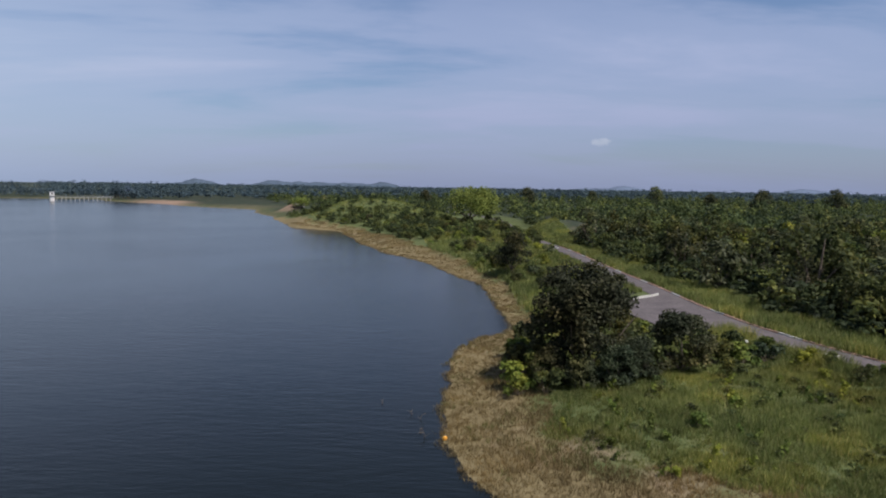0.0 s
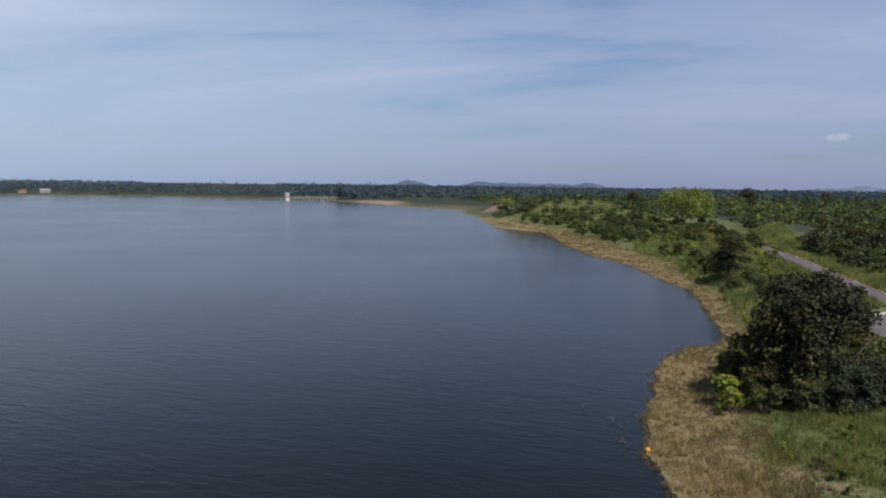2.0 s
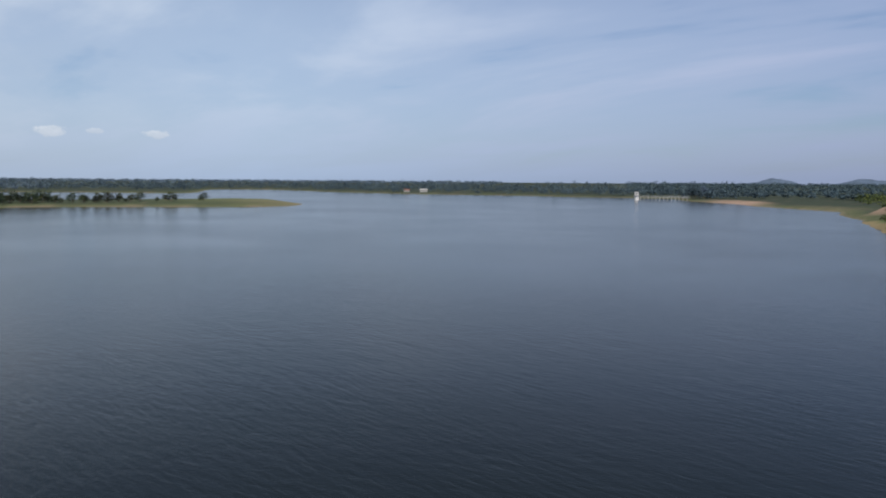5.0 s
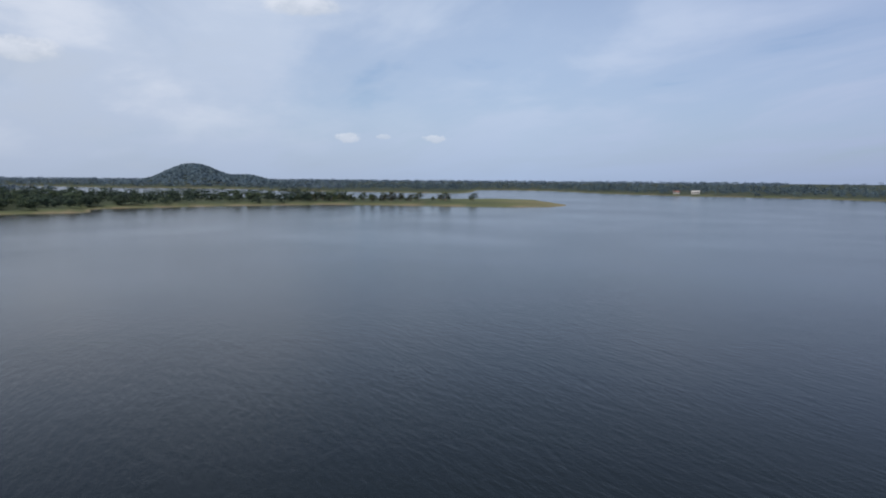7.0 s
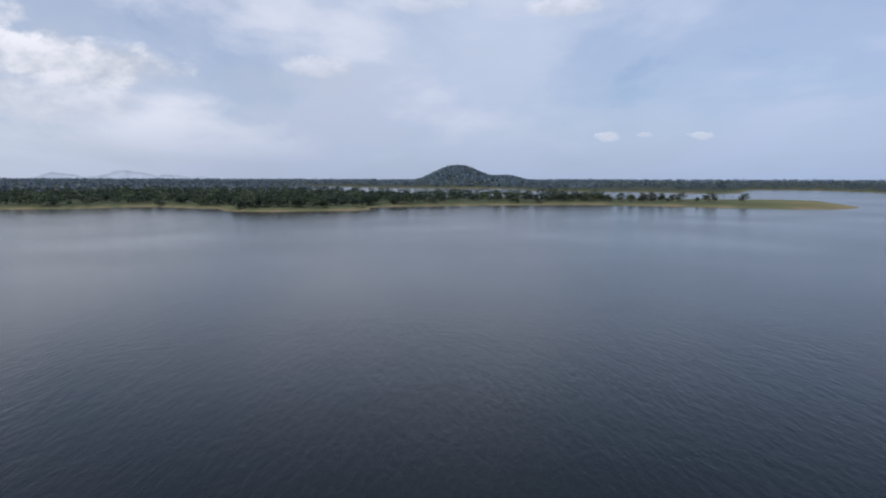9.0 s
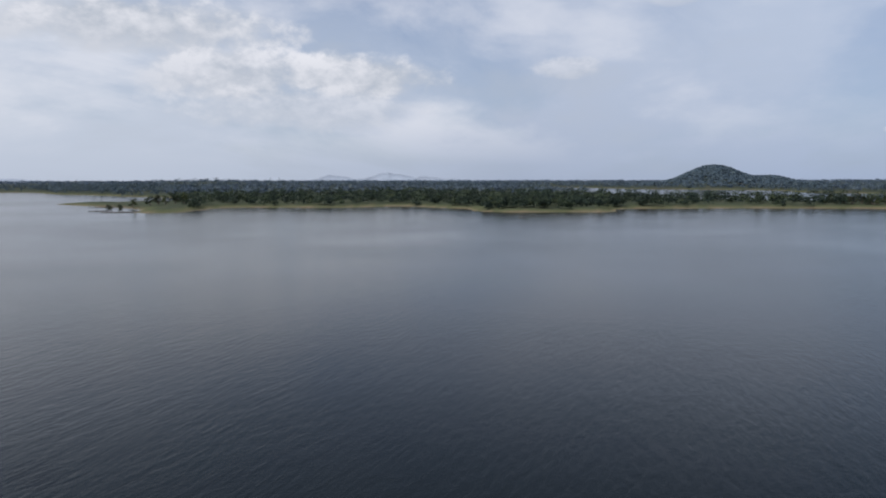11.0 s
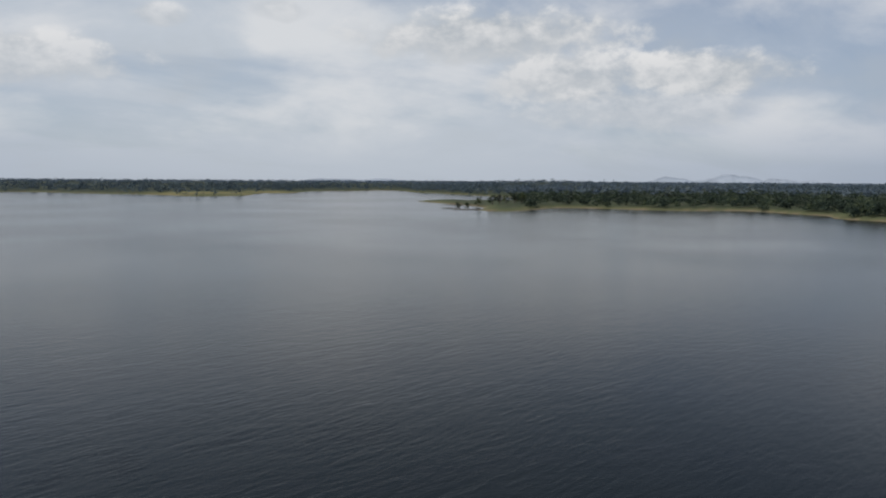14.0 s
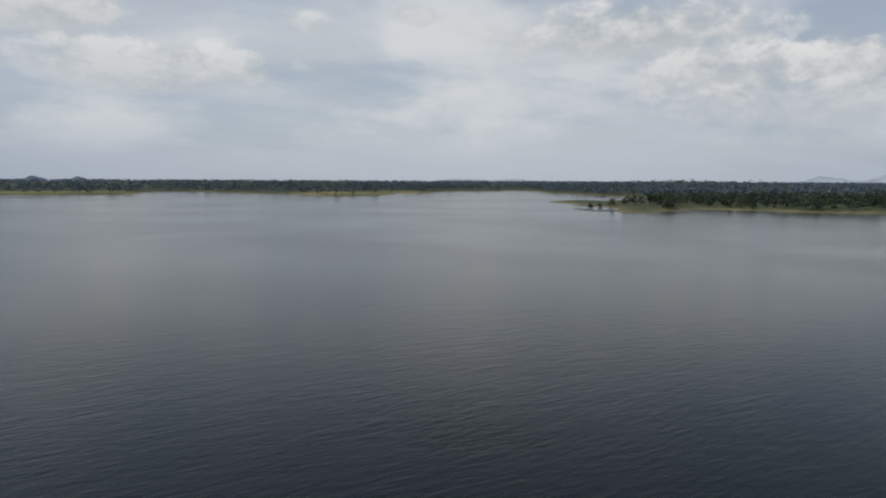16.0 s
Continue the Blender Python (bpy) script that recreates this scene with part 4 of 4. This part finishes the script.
# ---- a few far buildings ----
def build_hut(x, y, turn, l, w, h, wall, roof, label):
    z = float(ground_height(np.array([x]), np.array([y]))[0])
    t = thing("house", pose(x, y, z, 0, 0, turn), label, "house", "small houses on the shore")
    body = part("wall", bm_mesh("wall", box(bmesh.new(), -l / 2, l / 2, -w / 2, w / 2, -0.4, h, 0.03)), wall, t)
    bm = bmesh.new()
    e, rise = 0.5, w * 0.28
    pts = [(-l / 2 - e, -w / 2 - e, h), (l / 2 + e, -w / 2 - e, h), (l / 2 + e, w / 2 + e, h), (-l / 2 - e, w / 2 + e, h), (-l / 2 - e, 0, h + rise), (l / 2 + e, 0, h + rise)]
    vs = [bm.verts.new(p) for p in pts]
    for f in ((0, 1, 5, 4), (2, 3, 4, 5), (0, 4, 3), (1, 2, 5), (3, 2, 1, 0)):
        bm.faces.new([vs[i] for i in f])
    part("roof", bm_mesh("roof", bm), roof, t)
    for i in range(3):
        for s in (-1, 1):
            o = part("window", bm_mesh("window", box(bmesh.new(), -0.5, 0.5, s * w / 2 - 0.03, s * w / 2 + 0.03, 1.0, 2.2)), DARK_OPENING, body)
            o.matrix_basis = pose((i - 1) * l / 3.2, 0, 0)


build_hut(-98, 480, 15, 6, 3.4, 1.6, CONCRETE, CONCRETE, "low grey hut with a pale roof above the sandy bank")
build_hut(-78, 478, -10, 6, 4, 2.2, WALL_WHITE, CONCRETE, "small white house among the bushes")
build_hut(-752, 718, 40, 11, 6, 3.0, CONCRETE, CONCRETE, "long grey house on the far shore")
build_hut(-776, 706, 35, 8, 5, 3.0, CONCRETE, ROOF_RED, "grey house with a red roof on the far shore")


# ---- rocks that show above the water, and far mountains ----
def low_islet(x, y, l, w, turn, seed):
    bm = bmesh.new()
    bmesh.ops.create_icosphere(bm, subdivisions=3, radius=1.0)
    for v in bm.verts:
        k = 1 + 0.35 * noise.noise(v.co * 2.1 + Vector((seed, 0, 0)))
        v.co = Vector((v.co.x * l * k, v.co.y * w * k, v.co.z * 0.45 * k))
    o = part("rock_islet", bm_mesh("islet", bm), ROCK)
    o.matrix_basis = pose(x, y, 0, 0, 0, turn)
    tagged(o, "low dark mudbank just above the water", "islet")


low_islet(-362, -68, 1.2, 3.2, 100, 1)
low_islet(-392, -54, 1.0, 4.0, 100, 2)
low_islet(-72, -838, 40, 4.0, 15, 3)
for az, r, l, w, sd in [(132.4, 566, 15, 3.0, 4), (131.2, 476, 17, 4.0, 5), (129.0, 470, 13, 3.0, 6), (133.2, 500, 7, 1.2, 7), (128.2, 484, 20, 4.5, 8)]:
    low_islet(-math.sin(radians(az)) * r, math.cos(radians(az)) * r, l, w, az, sd)


def mountain(az, r, half, h, seed, mat):
    """A far ridge, half as wide in metres on each side."""
    rng = np.random.default_rng(seed)
    u = np.linspace(-1, 1, 41)
    prof = (1 - u ** 2) ** 0.9 * (0.8 + 0.2 * np.sin(u * 5 + seed) + 0.05 * np.sin(u * 13 + 2 * seed) + 0.02 * np.sin(u * 31 + seed))
    vs = []
    for w, k in ((-1, 0.0), (-0.5, 0.6), (0, 1.0), (0.5, 0.6), (1, 0.0)):
        vs.append(np.stack([u * half, np.full(41, w * half * 0.5) + rng.normal(0, half * 0.03, 41), prof * h * k - 4], 1))
    i = np.arange(40)
    f = np.vstack([np.stack([k * 41 + i, k * 41 + i + 1, (k + 1) * 41 + i + 1, (k + 1) * 41 + i], 1) for k in range(4)])
    o = part("mountain", mesh("mountain", np.vstack(vs), f, True), mat)
    a = radians(az)
    o.matrix_basis = pose(-math.sin(a) * r, math.cos(a) * r, 0, 0, 0, az)
    tagged(o, "pale blue far mountain in the haze" if mat is not RIDGE else "wooded ridge on the skyline, blue-grey with painted haze", "mountain", "far mountains")


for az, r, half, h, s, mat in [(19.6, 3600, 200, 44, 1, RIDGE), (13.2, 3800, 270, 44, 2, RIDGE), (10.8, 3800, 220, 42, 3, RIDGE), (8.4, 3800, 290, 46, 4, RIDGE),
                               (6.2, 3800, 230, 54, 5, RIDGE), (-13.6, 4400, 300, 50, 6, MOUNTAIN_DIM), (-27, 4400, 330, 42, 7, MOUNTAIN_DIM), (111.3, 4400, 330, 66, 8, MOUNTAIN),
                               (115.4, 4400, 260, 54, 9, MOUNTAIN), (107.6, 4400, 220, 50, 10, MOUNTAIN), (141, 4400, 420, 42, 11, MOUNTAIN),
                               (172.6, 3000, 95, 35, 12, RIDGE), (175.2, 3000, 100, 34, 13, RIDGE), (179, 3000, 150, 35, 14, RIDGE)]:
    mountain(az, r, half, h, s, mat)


# ---- small things by the near shore ----
def dead_branch(x, y, turn, size, seed):
    rng = np.random.default_rng(seed)
    a, b = (0, 0, -0.8), (0.35 * size, 0.1, 0.55 * size)
    pcs = [tube(a, b, 0.035, 0.025, 5), tube(b, (1.1 * size, 0.25, 0.75 * size), 0.025, 0.010, 5),
           tube(b, (0.5 * size, -0.35 * size, 0.95 * size), 0.02, 0.008, 5), tube((0.1 * size, 0, 0.1), (-0.3 * size, 0.2 * size, 0.5 * size), 0.018, 0.007, 5)]
    o = part("dead_branch", mesh("branch", *join(pcs), True), BARK)
    o.matrix_basis = pose(x, y, 0, 0, 0, turn)
    tagged(o, "bare grey branch sticking out of the water", "branch", "branches in the water")


for i, (x, y, a, s) in enumerate([(-1.7, 58.4, 20, 0.6), (-2.3, 59.6, 140, 0.5), (-1.0, 54.2, 200, 0.75), (-1.5, 55.3, 60, 0.4), (-5.2, 62.6, 90, 0.4)]):
    dead_branch(x, y, a, s, i)

bm = bmesh.new()
bmesh.ops.create_uvsphere(bm, u_segments=14, v_segments=9, radius=0.2)
for v in bm.verts:
    v.co.z *= 1.35 if v.co.z > 0 else 0.8
o = thing("float", pose(0.45, 53.6, 0.12, 12, 8, 0), "small orange float caught at the reed edge", "float")
part("body", bm_mesh("float", bm), FLOAT_ORANGE, o)
part("ring", mesh("ring", *tube((0, 0, 0.24), (0, 0, 0.36), 0.05, 0.04, 8), True), STEEL, o)


def marker_stone(x, y, turn, size, seed):
    bm = bmesh.new()
    bmesh.ops.create_icosphere(bm, subdivisions=2, radius=size)
    for v in bm.verts:
        v.co *= 1 + 0.25 * noise.noise(v.co * 3 / size + Vector((seed, 0, 0)))
        v.co.z *= 0.7
    o = part("stone", bm_mesh("stone", bm), WHITE_PAINT)
    o.matrix_basis = pose(x, y, ROAD_Z + 0.25, 0, 0, turn)
    tagged(o, "white painted stone in the grass by the road", "stone", "white stones by the road")


for i, (x, y) in enumerate([(40.0, 71.2), (38.2, 72.4), (40.8, 70.2), (43.6, 66.4), (34.2, 76.8)]):
    marker_stone(x, y, 40 * i, 0.28, i)
